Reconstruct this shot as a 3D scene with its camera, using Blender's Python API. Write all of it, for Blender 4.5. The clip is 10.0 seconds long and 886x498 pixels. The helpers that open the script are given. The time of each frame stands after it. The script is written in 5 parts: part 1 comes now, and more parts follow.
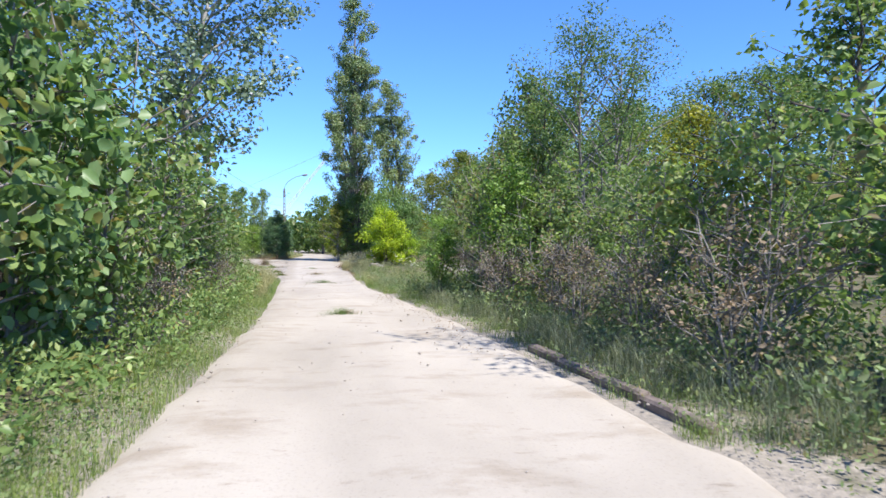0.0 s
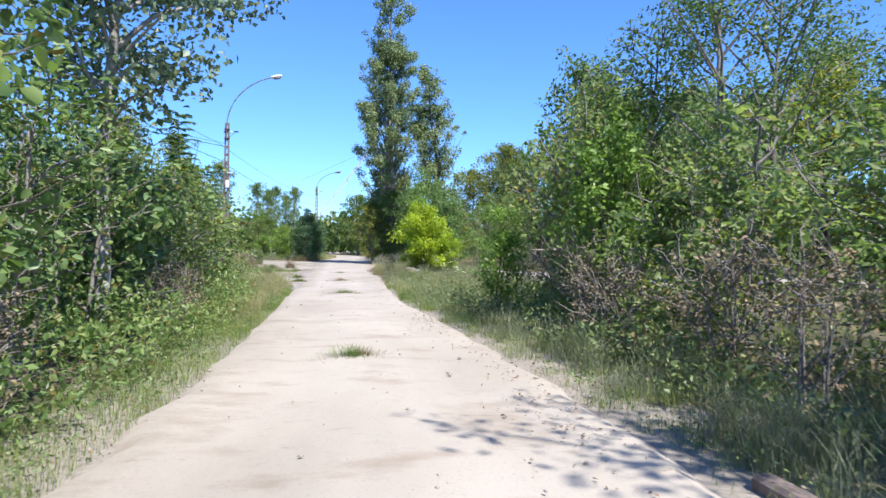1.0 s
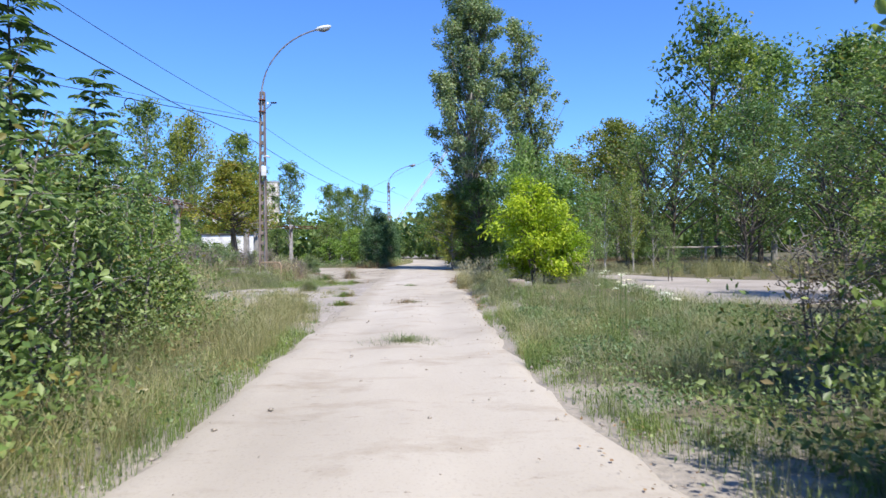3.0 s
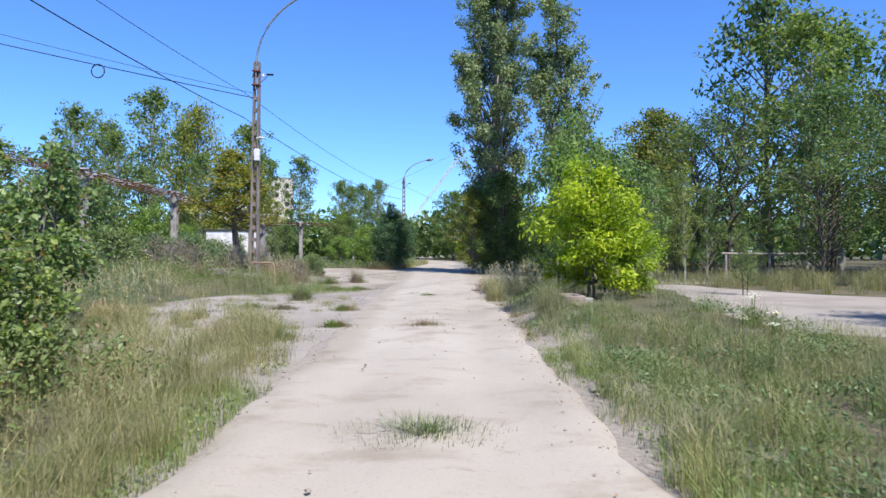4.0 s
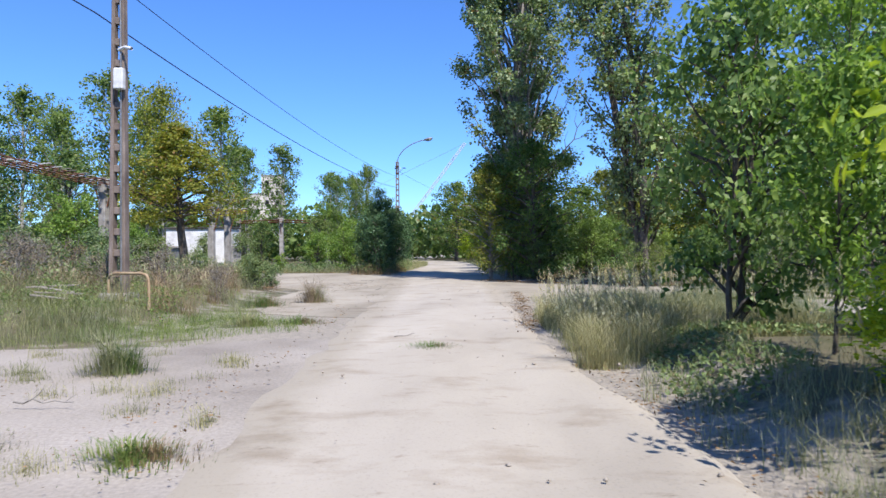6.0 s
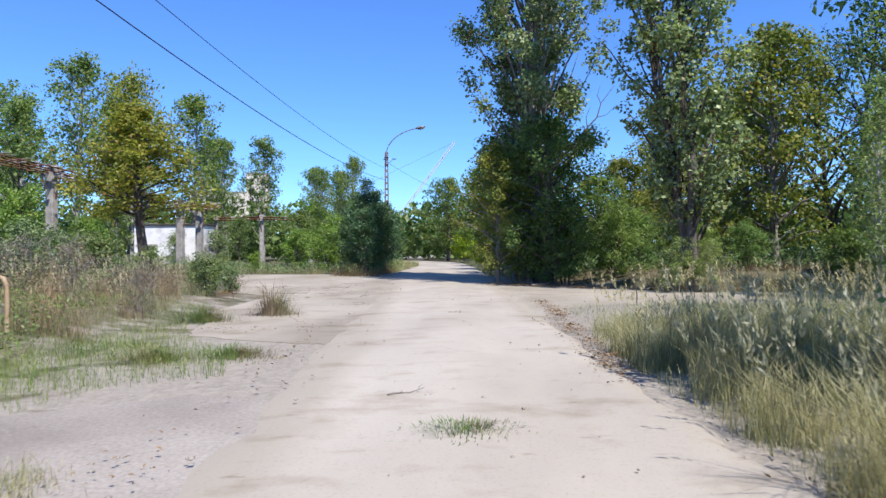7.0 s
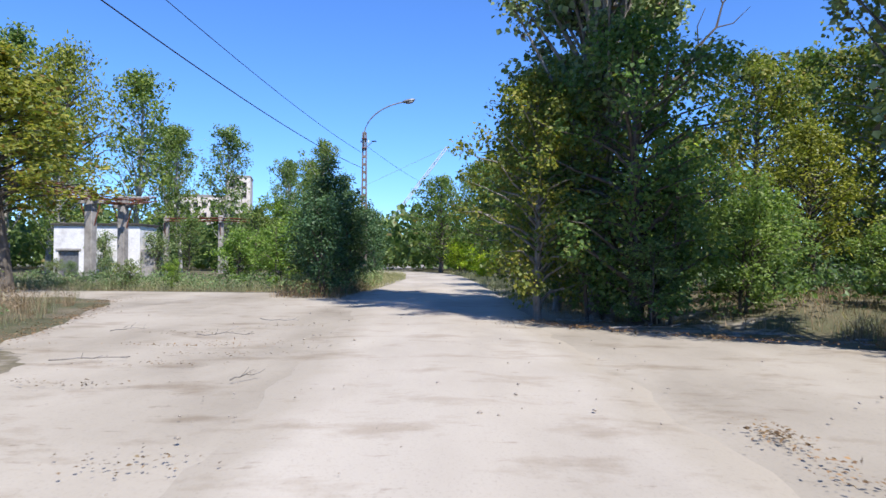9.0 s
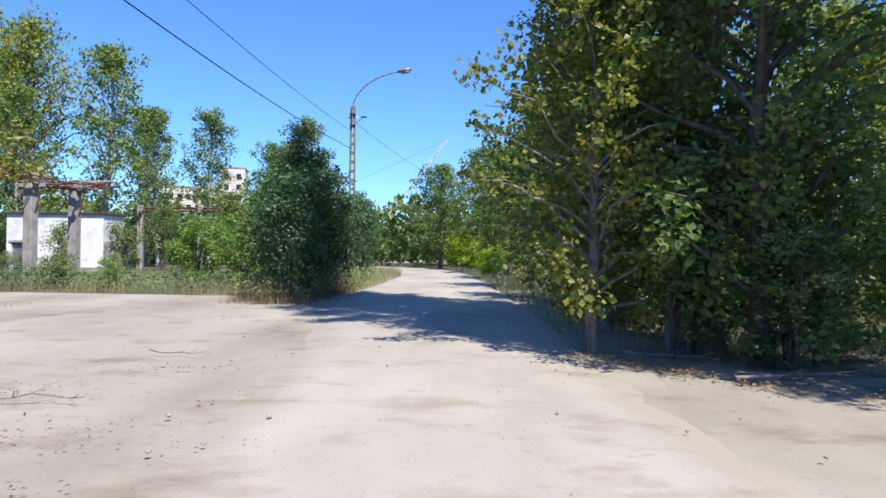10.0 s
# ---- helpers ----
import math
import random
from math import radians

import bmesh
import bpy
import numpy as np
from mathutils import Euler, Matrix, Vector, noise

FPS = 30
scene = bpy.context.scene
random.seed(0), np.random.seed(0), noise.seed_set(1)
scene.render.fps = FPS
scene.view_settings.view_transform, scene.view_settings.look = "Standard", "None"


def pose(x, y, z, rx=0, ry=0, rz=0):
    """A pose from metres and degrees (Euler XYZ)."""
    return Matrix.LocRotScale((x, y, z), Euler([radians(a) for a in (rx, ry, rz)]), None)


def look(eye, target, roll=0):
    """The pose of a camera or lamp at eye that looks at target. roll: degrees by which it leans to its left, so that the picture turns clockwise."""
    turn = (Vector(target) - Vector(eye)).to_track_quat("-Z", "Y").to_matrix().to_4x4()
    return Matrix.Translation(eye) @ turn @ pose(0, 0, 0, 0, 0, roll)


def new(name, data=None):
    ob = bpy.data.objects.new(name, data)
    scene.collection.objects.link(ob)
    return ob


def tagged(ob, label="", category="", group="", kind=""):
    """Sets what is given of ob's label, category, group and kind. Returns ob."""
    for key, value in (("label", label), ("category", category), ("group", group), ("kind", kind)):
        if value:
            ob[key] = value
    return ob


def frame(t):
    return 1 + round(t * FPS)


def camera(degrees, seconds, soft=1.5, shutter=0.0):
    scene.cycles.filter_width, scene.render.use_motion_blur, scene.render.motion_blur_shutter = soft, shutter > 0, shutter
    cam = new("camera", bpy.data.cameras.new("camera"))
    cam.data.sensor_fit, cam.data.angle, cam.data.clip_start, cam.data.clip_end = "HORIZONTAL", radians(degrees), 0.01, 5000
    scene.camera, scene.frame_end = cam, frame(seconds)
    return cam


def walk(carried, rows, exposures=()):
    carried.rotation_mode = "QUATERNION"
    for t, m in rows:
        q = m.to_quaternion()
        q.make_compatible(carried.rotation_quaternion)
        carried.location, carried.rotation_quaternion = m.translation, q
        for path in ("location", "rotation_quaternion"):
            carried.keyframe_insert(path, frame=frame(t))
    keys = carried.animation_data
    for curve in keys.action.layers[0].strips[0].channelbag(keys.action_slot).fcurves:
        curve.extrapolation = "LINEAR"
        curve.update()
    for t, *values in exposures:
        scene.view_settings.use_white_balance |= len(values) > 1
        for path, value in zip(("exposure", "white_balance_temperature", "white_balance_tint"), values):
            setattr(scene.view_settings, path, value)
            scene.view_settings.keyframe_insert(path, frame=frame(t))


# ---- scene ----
# ---------------------------------------------------------------- camera
# seconds, x, y, z, yaw, pitch, roll of the camera behind a car's windscreen
PATH = [
    (0.0, 2.77, 0.00, 1.32, -8.76, -0.25, 0.21),
    (0.5, 2.98, 2.57, 1.32, -7.25, -0.10, 0.16),
    (1.0, 3.11, 5.01, 1.30, -5.64, -0.11, 0.48),
    (1.5, 3.17, 7.51, 1.29, -4.00, -0.28, -0.21),
    (2.0, 3.20, 10.06, 1.23, -2.13, -0.04, -0.46),
    (2.5, 3.13, 12.37, 1.22, -0.45, -0.53, -0.86),
    (3.0, 2.96, 14.96, 1.25, 1.01, 0.12, -0.91),
    (3.2, 2.89, 15.88, 1.24, 1.39, 0.21, -0.50),
    (4.3, 2.47, 20.88, 1.31, 2.38, 0.09, 0.06),
    (4.5, 2.42, 21.92, 1.26, 2.35, -0.05, -0.50),
    (5.0, 2.21, 24.87, 1.30, 2.35, 0.35, -0.34),
    (5.5, 2.04, 27.63, 1.32, 2.40, 0.27, -0.24),
    (5.7, 1.99, 28.78, 1.30, 2.40, 0.15, -0.40),
    (6.8, 1.36, 33.79, 1.15, 1.21, 0.07, -0.45),
    (7.0, 1.31, 34.77, 1.14, 1.10, 0.17, -0.34),
    (7.5, 1.20, 37.30, 1.15, 0.74, 0.43, 0.10),
    (8.0, 1.15, 39.91, 1.15, 0.51, 0.62, -0.27),
    (8.5, 1.09, 42.38, 1.16, 0.34, 0.28, 0.04),
    (9.0, 0.97, 45.28, 1.17, 0.31, 0.94, 0.27),
    (9.5, 0.95, 47.74, 1.20, 0.41, 0.56, -0.02),
    (10.0, 0.91, 50.22, 1.20, 0.27, 0.50, 0.57),
]


def aimed(x, y, z, yaw, pitch, roll):
    a, p = radians(yaw), radians(pitch)
    way = Vector((-math.sin(a) * math.cos(p), math.cos(a) * math.cos(p), math.sin(p)))
    return look((x, y, z), Vector((x, y, z)) + way, roll)


cam = camera(66.0, 10.0, soft=1.5, shutter=0.1)
walk(cam, [(t, aimed(*p)) for t, *p in PATH], exposures=[(0.0, 1.10, 6200, 13), (2.4, 1.02, 6200, 13), (3.6, 0.80, 6200, 13), (8.2, 0.80, 6200, 13), (10.0, 0.92, 6200, 13)])

# ---------------------------------------------------------------- light
SUN_WAY = Vector((0.48, -0.80, 1.28)).normalized()     # towards the sun
world = bpy.data.worlds.new("sky")
scene.world = world
world.use_nodes = True
wn = world.node_tree
sky = wn.nodes.new("ShaderNodeTexSky")
sky.sky_type = "NISHITA"
sky.sun_disc = False
sky.sun_elevation = math.asin(SUN_WAY.z)
sky.sun_rotation = math.atan2(SUN_WAY.x, SUN_WAY.y)
sky.air_density, sky.dust_density, sky.ozone_density = 1.0, 0.0, 8.0
tint = wn.nodes.new("ShaderNodeMix")
tint.data_type, tint.blend_type = "RGBA", "MULTIPLY"
tint.inputs[0].default_value, tint.inputs[7].default_value = 1.0, (0.585, 0.775, 1.03, 1)   # a deep, clean blue
wn.links.new(sky.outputs[0], tint.inputs[6])
wn.links.new(tint.outputs[2], wn.nodes["Background"].inputs[0])
wn.nodes["Background"].inputs[1].default_value = 0.12
sun = new("sun", bpy.data.lights.new("sun", "SUN"))
sun.data.energy, sun.data.angle, sun.data.color = 4.2, radians(0.55), (1.0, 0.94, 0.84)
sun.matrix_world = look(SUN_WAY * 100, (0, 0, 0))

# ---------------------------------------------------------------- materials


def shader(name, rough=0.8, spec=0.3, metal=0.0):
    m = bpy.data.materials.new(name)
    m.use_nodes = True
    b = m.node_tree.nodes["Principled BSDF"]
    b.inputs["Roughness"].default_value = rough
    b.inputs["Specular IOR Level"].default_value = spec
    b.inputs["Metallic"].default_value = metal
    return m, m.node_tree, b


def node(nt, kind, **inputs):
    n = nt.nodes.new(kind)
    for key, value in inputs.items():
        n.inputs[key.replace("_", " ")].default_value = value
    return n


def ramp(nt, fac, stops):
    r = nt.nodes.new("ShaderNodeValToRGB")
    r.color_ramp.elements.remove(r.color_ramp.elements[1])
    for k, (at, col) in enumerate(stops):
        e = r.color_ramp.elements[0] if k == 0 else r.color_ramp.elements.new(at)
        e.position, e.color = at, (*col, 1)
    nt.links.new(fac, r.inputs[0])
    return r.outputs[0]


def mixed(nt, a, b, fac, mode="MIX"):
    m = nt.nodes.new("ShaderNodeMix")
    m.data_type, m.blend_type = "RGBA", mode
    for sock, value in ((m.inputs[0], fac), (m.inputs[6], a), (m.inputs[7], b)):
        if isinstance(value, bpy.types.NodeSocket):
            nt.links.new(value, sock)
        elif isinstance(value, (int, float)):
            sock.default_value = value
        else:
            sock.default_value = (*value, 1)
    return m.outputs[2]


def noise_fac(nt, scale, detail=6.0, rough=0.6, coords="Object", stretch=None):
    c = nt.nodes.new("ShaderNodeTexCoord")
    out = c.outputs[coords]
    if stretch:
        mp = nt.nodes.new("ShaderNodeMapping")
        mp.inputs["Scale"].default_value = stretch
        nt.links.new(out, mp.inputs[0])
        out = mp.outputs[0]
    n = node(nt, "ShaderNodeTexNoise", Scale=scale, Detail=detail, Roughness=rough)
    nt.links.new(out, n.inputs["Vector"])
    return n.outputs[0]


def bump(nt, b, fac, strength=0.4, distance=0.02):
    n = nt.nodes.new("ShaderNodeBump")
    n.inputs["Strength"].default_value, n.inputs["Distance"].default_value = strength, distance
    nt.links.new(fac, n.inputs["Height"])
    nt.links.new(n.outputs[0], b.inputs["Normal"])


def rough_surface(name, dark, mid, light, scale, grain, rough=0.85, relief=0.4, distance=0.02, spec=0.3, metal=0.0, stretch=None):
    """A weathered surface: large stains of dark, mid and light, and a fine grain."""
    m, nt, b = shader(name, rough, spec, metal)
    big = ramp(nt, noise_fac(nt, scale, stretch=stretch), [(0.3, dark), (0.5, mid), (0.72, light)])
    fine = noise_fac(nt, grain, 4.0, 0.7)
    spots = ramp(nt, fine, [(0.3, (0.62,) * 3), (0.62, (1.0,) * 3)])
    nt.links.new(mixed(nt, big, spots, 0.8, "MULTIPLY"), b.inputs["Base Color"])
    bump(nt, b, fine, relief, distance)
    return m


def leaf_material(name, dark, mid, light, glow=0.42, rough=0.44, dry=None, gain=(1.40, 1.44, 1.44)):
    m, nt, b = shader(name, rough, 0.34)
    g = nt.nodes.new("ShaderNodeNewGeometry")
    dark, mid, light = ([w * c for w, c in zip(gain, k)] for k in (dark, mid, light))
    stops = [(0.0, dark), (0.45, mid), (0.9, light)] + ([(0.97, dry)] if dry else [])
    col = ramp(nt, g.outputs["Random Per Island"], stops)
    tone = ramp(nt, noise_fac(nt, 0.9, 2.0), [(0.35, (0.72, 0.78, 0.72)), (0.65, (1.12, 1.08, 0.95))])
    col = mixed(nt, col, tone, 1.0, "MULTIPLY")
    own = nt.nodes.new("ShaderNodeObjectInfo")
    hue = ramp(nt, own.outputs["Random"], [(0.0, (0.86, 0.96, 1.04)), (0.4, (1.0, 1.0, 1.0)), (0.75, (1.06, 1.04, 0.94)), (1.0, (1.16, 1.08, 0.88))])
    col = mixed(nt, col, hue, 1.0, "MULTIPLY")
    nt.links.new(col, b.inputs["Base Color"])
    t = nt.nodes.new("ShaderNodeBsdfTranslucent")
    nt.links.new(mixed(nt, col, (1.12, 1.22, 0.62), 1.0, "MULTIPLY"), t.inputs[0])
    mix = nt.nodes.new("ShaderNodeMixShader")
    mix.inputs[0].default_value = glow
    nt.links.new(b.outputs[0], mix.inputs[1])
    nt.links.new(t.outputs[0], mix.inputs[2])
    nt.links.new(mix.outputs[0], nt.nodes["Material Output"].inputs[0])
    return m


LEAF_HEDGE = leaf_material("hedge_leaf", (0.066, 0.112, 0.040), (0.120, 0.178, 0.062), (0.22, 0.272, 0.118), rough=0.38, dry=(0.22, 0.19, 0.06))
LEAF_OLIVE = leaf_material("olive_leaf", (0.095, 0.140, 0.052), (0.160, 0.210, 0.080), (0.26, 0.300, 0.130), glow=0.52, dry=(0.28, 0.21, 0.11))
LEAF_ELM = leaf_material("elm_leaf", (0.055, 0.092, 0.034), (0.095, 0.145, 0.050), (0.165, 0.215, 0.080), dry=(0.22, 0.19, 0.08))
LEAF_LINDEN = leaf_material("linden_leaf", (0.066, 0.108, 0.036), (0.116, 0.168, 0.055), (0.195, 0.245, 0.078), glow=0.6, rough=0.5, dry=(0.24, 0.24, 0.06))
LEAF_SILVER = leaf_material("silver_leaf", (0.060, 0.090, 0.050), (0.120, 0.155, 0.100), (0.26, 0.29, 0.22), glow=0.25)
LEAF_DARK = leaf_material("shade_leaf", (0.052, 0.092, 0.038), (0.088, 0.138, 0.055), (0.140, 0.195, 0.080), glow=0.42)
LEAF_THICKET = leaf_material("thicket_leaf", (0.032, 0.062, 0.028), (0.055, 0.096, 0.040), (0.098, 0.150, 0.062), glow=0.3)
LEAF_POPLAR = leaf_material("poplar_leaf", (0.072, 0.106, 0.055), (0.145, 0.188, 0.098), (0.28, 0.325, 0.20), glow=0.38, rough=0.42, dry=(0.16, 0.10, 0.05))
LEAF_ASPEN = leaf_material("aspen_leaf", (0.066, 0.112, 0.038), (0.118, 0.175, 0.056), (0.195, 0.250, 0.090), glow=0.48, rough=0.5, gain=(1.46, 1.42, 1.40))
LEAF_LIME = leaf_material("lime_leaf", (0.150, 0.235, 0.018), (0.24, 0.33, 0.027), (0.34, 0.415, 0.047), glow=0.45, gain=(1.56, 1.46, 1.2))
LEAF_MAPLE = leaf_material("maple_leaf", (0.086, 0.138, 0.045), (0.132, 0.196, 0.066), (0.205, 0.265, 0.100), glow=0.5)
LEAF_BRIGHT = leaf_material("sapling_leaf", (0.090, 0.155, 0.032), (0.145, 0.222, 0.048), (0.22, 0.295, 0.075), glow=0.45)
# yellower copy of the linden leaf, with sunlight put into its colour
LEAF_SUNNY = leaf_material("sunlit_linden_leaf", (0.075, 0.110, 0.028), (0.130, 0.165, 0.040), (0.21, 0.225, 0.060), glow=0.45, dry=(0.30, 0.24, 0.06), gain=(1.50, 1.42, 1.36))
PLUME = leaf_material("seed_head", (0.22, 0.20, 0.155), (0.31, 0.285, 0.225), (0.40, 0.375, 0.31), glow=0.35, rough=0.7, gain=(1.42, 1.42, 1.40))
LEAF_RUST = leaf_material("chestnut_leaf", (0.115, 0.140, 0.026), (0.205, 0.200, 0.036), (0.30, 0.255, 0.056), glow=0.45, dry=(0.26, 0.14, 0.045), gain=(1.34, 1.42, 1.40))
LEAF_GOLD = leaf_material("golden_leaf", (0.10, 0.130, 0.022), (0.17, 0.190, 0.032), (0.26, 0.26, 0.045), glow=0.4, gain=(1.50, 1.42, 1.36))
GRASS_GREEN = leaf_material("green_grass", (0.064, 0.108, 0.028), (0.108, 0.158, 0.044), (0.175, 0.215, 0.072), glow=0.3, rough=0.5, gain=(1.42, 1.42, 1.42))
GRASS_DRY = leaf_material("dry_grass", (0.15, 0.140, 0.090), (0.235, 0.220, 0.145), (0.33, 0.31, 0.22), glow=0.3, rough=0.55, gain=(1.42, 1.42, 1.40))
GRASS_BROWN = leaf_material("withered_weed", (0.10, 0.078, 0.056), (0.165, 0.128, 0.095), (0.24, 0.19, 0.145), glow=0.15, rough=0.7, gain=(1.50, 1.42, 1.36))
GRASS_PALE = leaf_material("pale_grass", (0.110, 0.120, 0.070), (0.180, 0.185, 0.115), (0.28, 0.270, 0.190), glow=0.35, rough=0.55, gain=(1.42, 1.42, 1.42))
LEAF_SAGE = leaf_material("grey_green_weed", (0.074, 0.110, 0.044), (0.125, 0.164, 0.068), (0.20, 0.238, 0.115), glow=0.3, dry=(0.24, 0.19, 0.10))
PETAL = leaf_material("petal", (0.75, 0.75, 0.72), (0.8, 0.8, 0.76), (0.85, 0.85, 0.8), glow=0.2, gain=(1.50, 1.42, 1.36))
LITTER = leaf_material("leaf_litter", (0.075, 0.047, 0.028), (0.125, 0.080, 0.046), (0.20, 0.135, 0.080), glow=0.1, rough=0.7, gain=(1.50, 1.42, 1.36))

BARK = rough_surface("bark", (0.055, 0.045, 0.036), (0.115, 0.098, 0.080), (0.19, 0.170, 0.145), 3.0, 34.0, relief=0.9, stretch=(3, 3, 0.6))
BARK_GREY = rough_surface("grey_bark", (0.11, 0.100, 0.085), (0.24, 0.220, 0.195), (0.38, 0.36, 0.33), 2.6, 26.0, relief=0.8, stretch=(2, 2, 0.8))
BARK_PALE = rough_surface("pale_bark", (0.16, 0.150, 0.130), (0.36, 0.345, 0.310), (0.52, 0.50, 0.46), 2.6, 26.0, relief=0.5, stretch=(2, 2, 1))


def dust_surface(name, dark, mid, light, smear, relief, shoulder=None):
    """Trodden dust: soft clouds, brown smears along the way of travel, sparse grit."""
    m, nt, b = shader(name, 0.93, 0.2)
    big = ramp(nt, noise_fac(nt, 0.32, 5.0, 0.55, stretch=(1.5, 0.6, 1)), [(0.32, dark), (0.5, mid), (0.70, light)])
    wide = ramp(nt, noise_fac(nt, 0.85, 6.0, 0.65, stretch=(1.0, 1.7, 1)), [(0.33, (0.74, 0.695, 0.645)), (0.47, (1.0, 1.0, 1.0))])
    col = mixed(nt, big, wide, smear, "MULTIPLY")
    if shoulder:
        worn = nt.nodes.new("ShaderNodeAttribute")
        worn.attribute_name = "shoulder"
        ragged = nt.nodes.new("ShaderNodeMath")
        ragged.operation = "MULTIPLY_ADD"
        nt.links.new(noise_fac(nt, 2.2, 5.0), ragged.inputs[0])
        ragged.inputs[1].default_value = 0.7
        nt.links.new(worn.outputs["Fac"], ragged.inputs[2])
        col = mixed(nt, col, mixed(nt, shoulder, wide, 1.0, "MULTIPLY"), ramp(nt, ragged.outputs[0], [(0.55, (0, 0, 0)), (1.05, (1, 1, 1))]))
    streak = ramp(nt, noise_fac(nt, 2.6, 5.0, 0.7, stretch=(1.0, 2.6, 1)), [(0.28, (0.62, 0.565, 0.52)), (0.38, (1.0, 1.0, 1.0))])
    col = mixed(nt, col, streak, smear, "MULTIPLY")
    fine = noise_fac(nt, 46.0, 4.0, 0.65)
    grit = ramp(nt, fine, [(0.28, (0.70,) * 3), (0.45, (1.0,) * 3)])
    nt.links.new(mixed(nt, col, grit, 0.7, "MULTIPLY"), b.inputs["Base Color"])
    bump(nt, b, noise_fac(nt, 11.0, 6.0, 0.68), relief, 0.012)
    return m


ROAD = dust_surface("limestone_dust", (0.323, 0.287, 0.233), (0.391, 0.349, 0.286), (0.441, 0.398, 0.330), 0.8, 0.4, shoulder=(0.342, 0.302, 0.238))
PLAZA = dust_surface("dusty_concrete", (0.256, 0.224, 0.173), (0.334, 0.296, 0.234), (0.395, 0.353, 0.285), 1.0, 0.4)
PAVE = rough_surface("old_concrete_slabs", (0.255, 0.222, 0.184), (0.352, 0.312, 0.262), (0.42, 0.375, 0.322), 0.45, 30.0, rough=0.9, relief=0.3, distance=0.008)
def dusty_soil():
    """Dry soil that is paler with road dust where the wheels throw it."""
    m, nt, b = shader("dry_soil", 0.95, 0.2)
    big = ramp(nt, noise_fac(nt, 0.5), [(0.3, (0.070, 0.078, 0.036)), (0.45, (0.110, 0.108, 0.058)), (0.55, (0.150, 0.130, 0.082)), (0.72, (0.22, 0.192, 0.132))])
    a = nt.nodes.new("ShaderNodeAttribute")
    a.attribute_name = "dust"
    edge = nt.nodes.new("ShaderNodeMath")
    edge.operation = "MULTIPLY_ADD"
    nt.links.new(noise_fac(nt, 1.7, 5.0), edge.inputs[0])
    edge.inputs[1].default_value = 1.3
    nt.links.new(a.outputs["Fac"], edge.inputs[2])
    mask = ramp(nt, edge.outputs[0], [(0.80, (0, 0, 0)), (1.05, (1, 1, 1))])
    col = mixed(nt, big, (0.335, 0.298, 0.244), mask)
    fine = noise_fac(nt, 14.0, 4.0, 0.7)
    nt.links.new(mixed(nt, col, ramp(nt, fine, [(0.3, (0.6,) * 3), (0.62, (1.0,) * 3)]), 0.8, "MULTIPLY"), b.inputs["Base Color"])
    bump(nt, b, fine, 0.7, 0.04)
    return m


SOIL = dusty_soil()
CONCRETE = rough_surface("grey_concrete", (0.20, 0.185, 0.17), (0.33, 0.31, 0.285), (0.44, 0.42, 0.39), 2.2, 40.0, relief=0.5, distance=0.008)
POLE = rough_surface("pole_concrete", (0.12, 0.092, 0.078), (0.215, 0.172, 0.145), (0.31, 0.258, 0.225), 2.6, 46.0, relief=0.5, distance=0.006, stretch=(2, 2, 0.7))
WHITEWASH = rough_surface("flaking_whitewash", (0.55, 0.53, 0.50), (0.78, 0.77, 0.75), (0.84, 0.835, 0.82), 1.1, 22.0, relief=0.3, distance=0.006)
PLASTER = rough_surface("beige_plaster", (0.46, 0.39, 0.32), (0.64, 0.57, 0.49), (0.74, 0.68, 0.60), 0.35, 6.0, relief=0.3)
OLD_BRICK = rough_surface("pinkish_concrete", (0.22, 0.165, 0.135), (0.36, 0.285, 0.24), (0.46, 0.39, 0.34), 3.0, 40.0, relief=0.5, distance=0.008)
RUST = rough_surface("rust", (0.085, 0.030, 0.018), (0.17, 0.062, 0.036), (0.28, 0.13, 0.085), 4.0, 40.0, rough=0.8, relief=0.4, distance=0.004)
TIMBER = rough_surface("grey_timber", (0.17, 0.145, 0.12), (0.30, 0.265, 0.225), (0.45, 0.41, 0.36), 3.0, 30.0, relief=0.4, distance=0.004, stretch=(1, 6, 1))
STEEL = rough_surface("galvanised_steel", (0.17, 0.17, 0.17), (0.26, 0.26, 0.26), (0.36, 0.36, 0.35), 5.0, 50.0, rough=0.5, relief=0.1, spec=0.5, metal=0.5)
DARK = rough_surface("indoor_shade", (0.010, 0.010, 0.010), (0.018, 0.018, 0.018), (0.03, 0.03, 0.03), 2.0, 20.0, rough=0.9)
ENAMEL = rough_surface("white_enamel", (0.58, 0.58, 0.56), (0.72, 0.72, 0.70), (0.78, 0.78, 0.77), 6.0, 60.0, rough=0.4, relief=0.05, spec=0.5)
OCHRE = rough_surface("ochre_paint", (0.20, 0.13, 0.07), (0.38, 0.27, 0.16), (0.46, 0.36, 0.24), 6.0, 50.0, rough=0.6, relief=0.2, distance=0.003)
CABLE = rough_surface("black_cable", (0.012, 0.012, 0.013), (0.02, 0.02, 0.022), (0.03, 0.03, 0.03), 8.0, 60.0, rough=0.6, relief=0.05)
ROOFING = rough_surface("tarred_roofing", (0.035, 0.032, 0.03), (0.06, 0.055, 0.05), (0.10, 0.09, 0.08), 1.5, 25.0, relief=0.4)

# ---------------------------------------------------------------- mesh tools


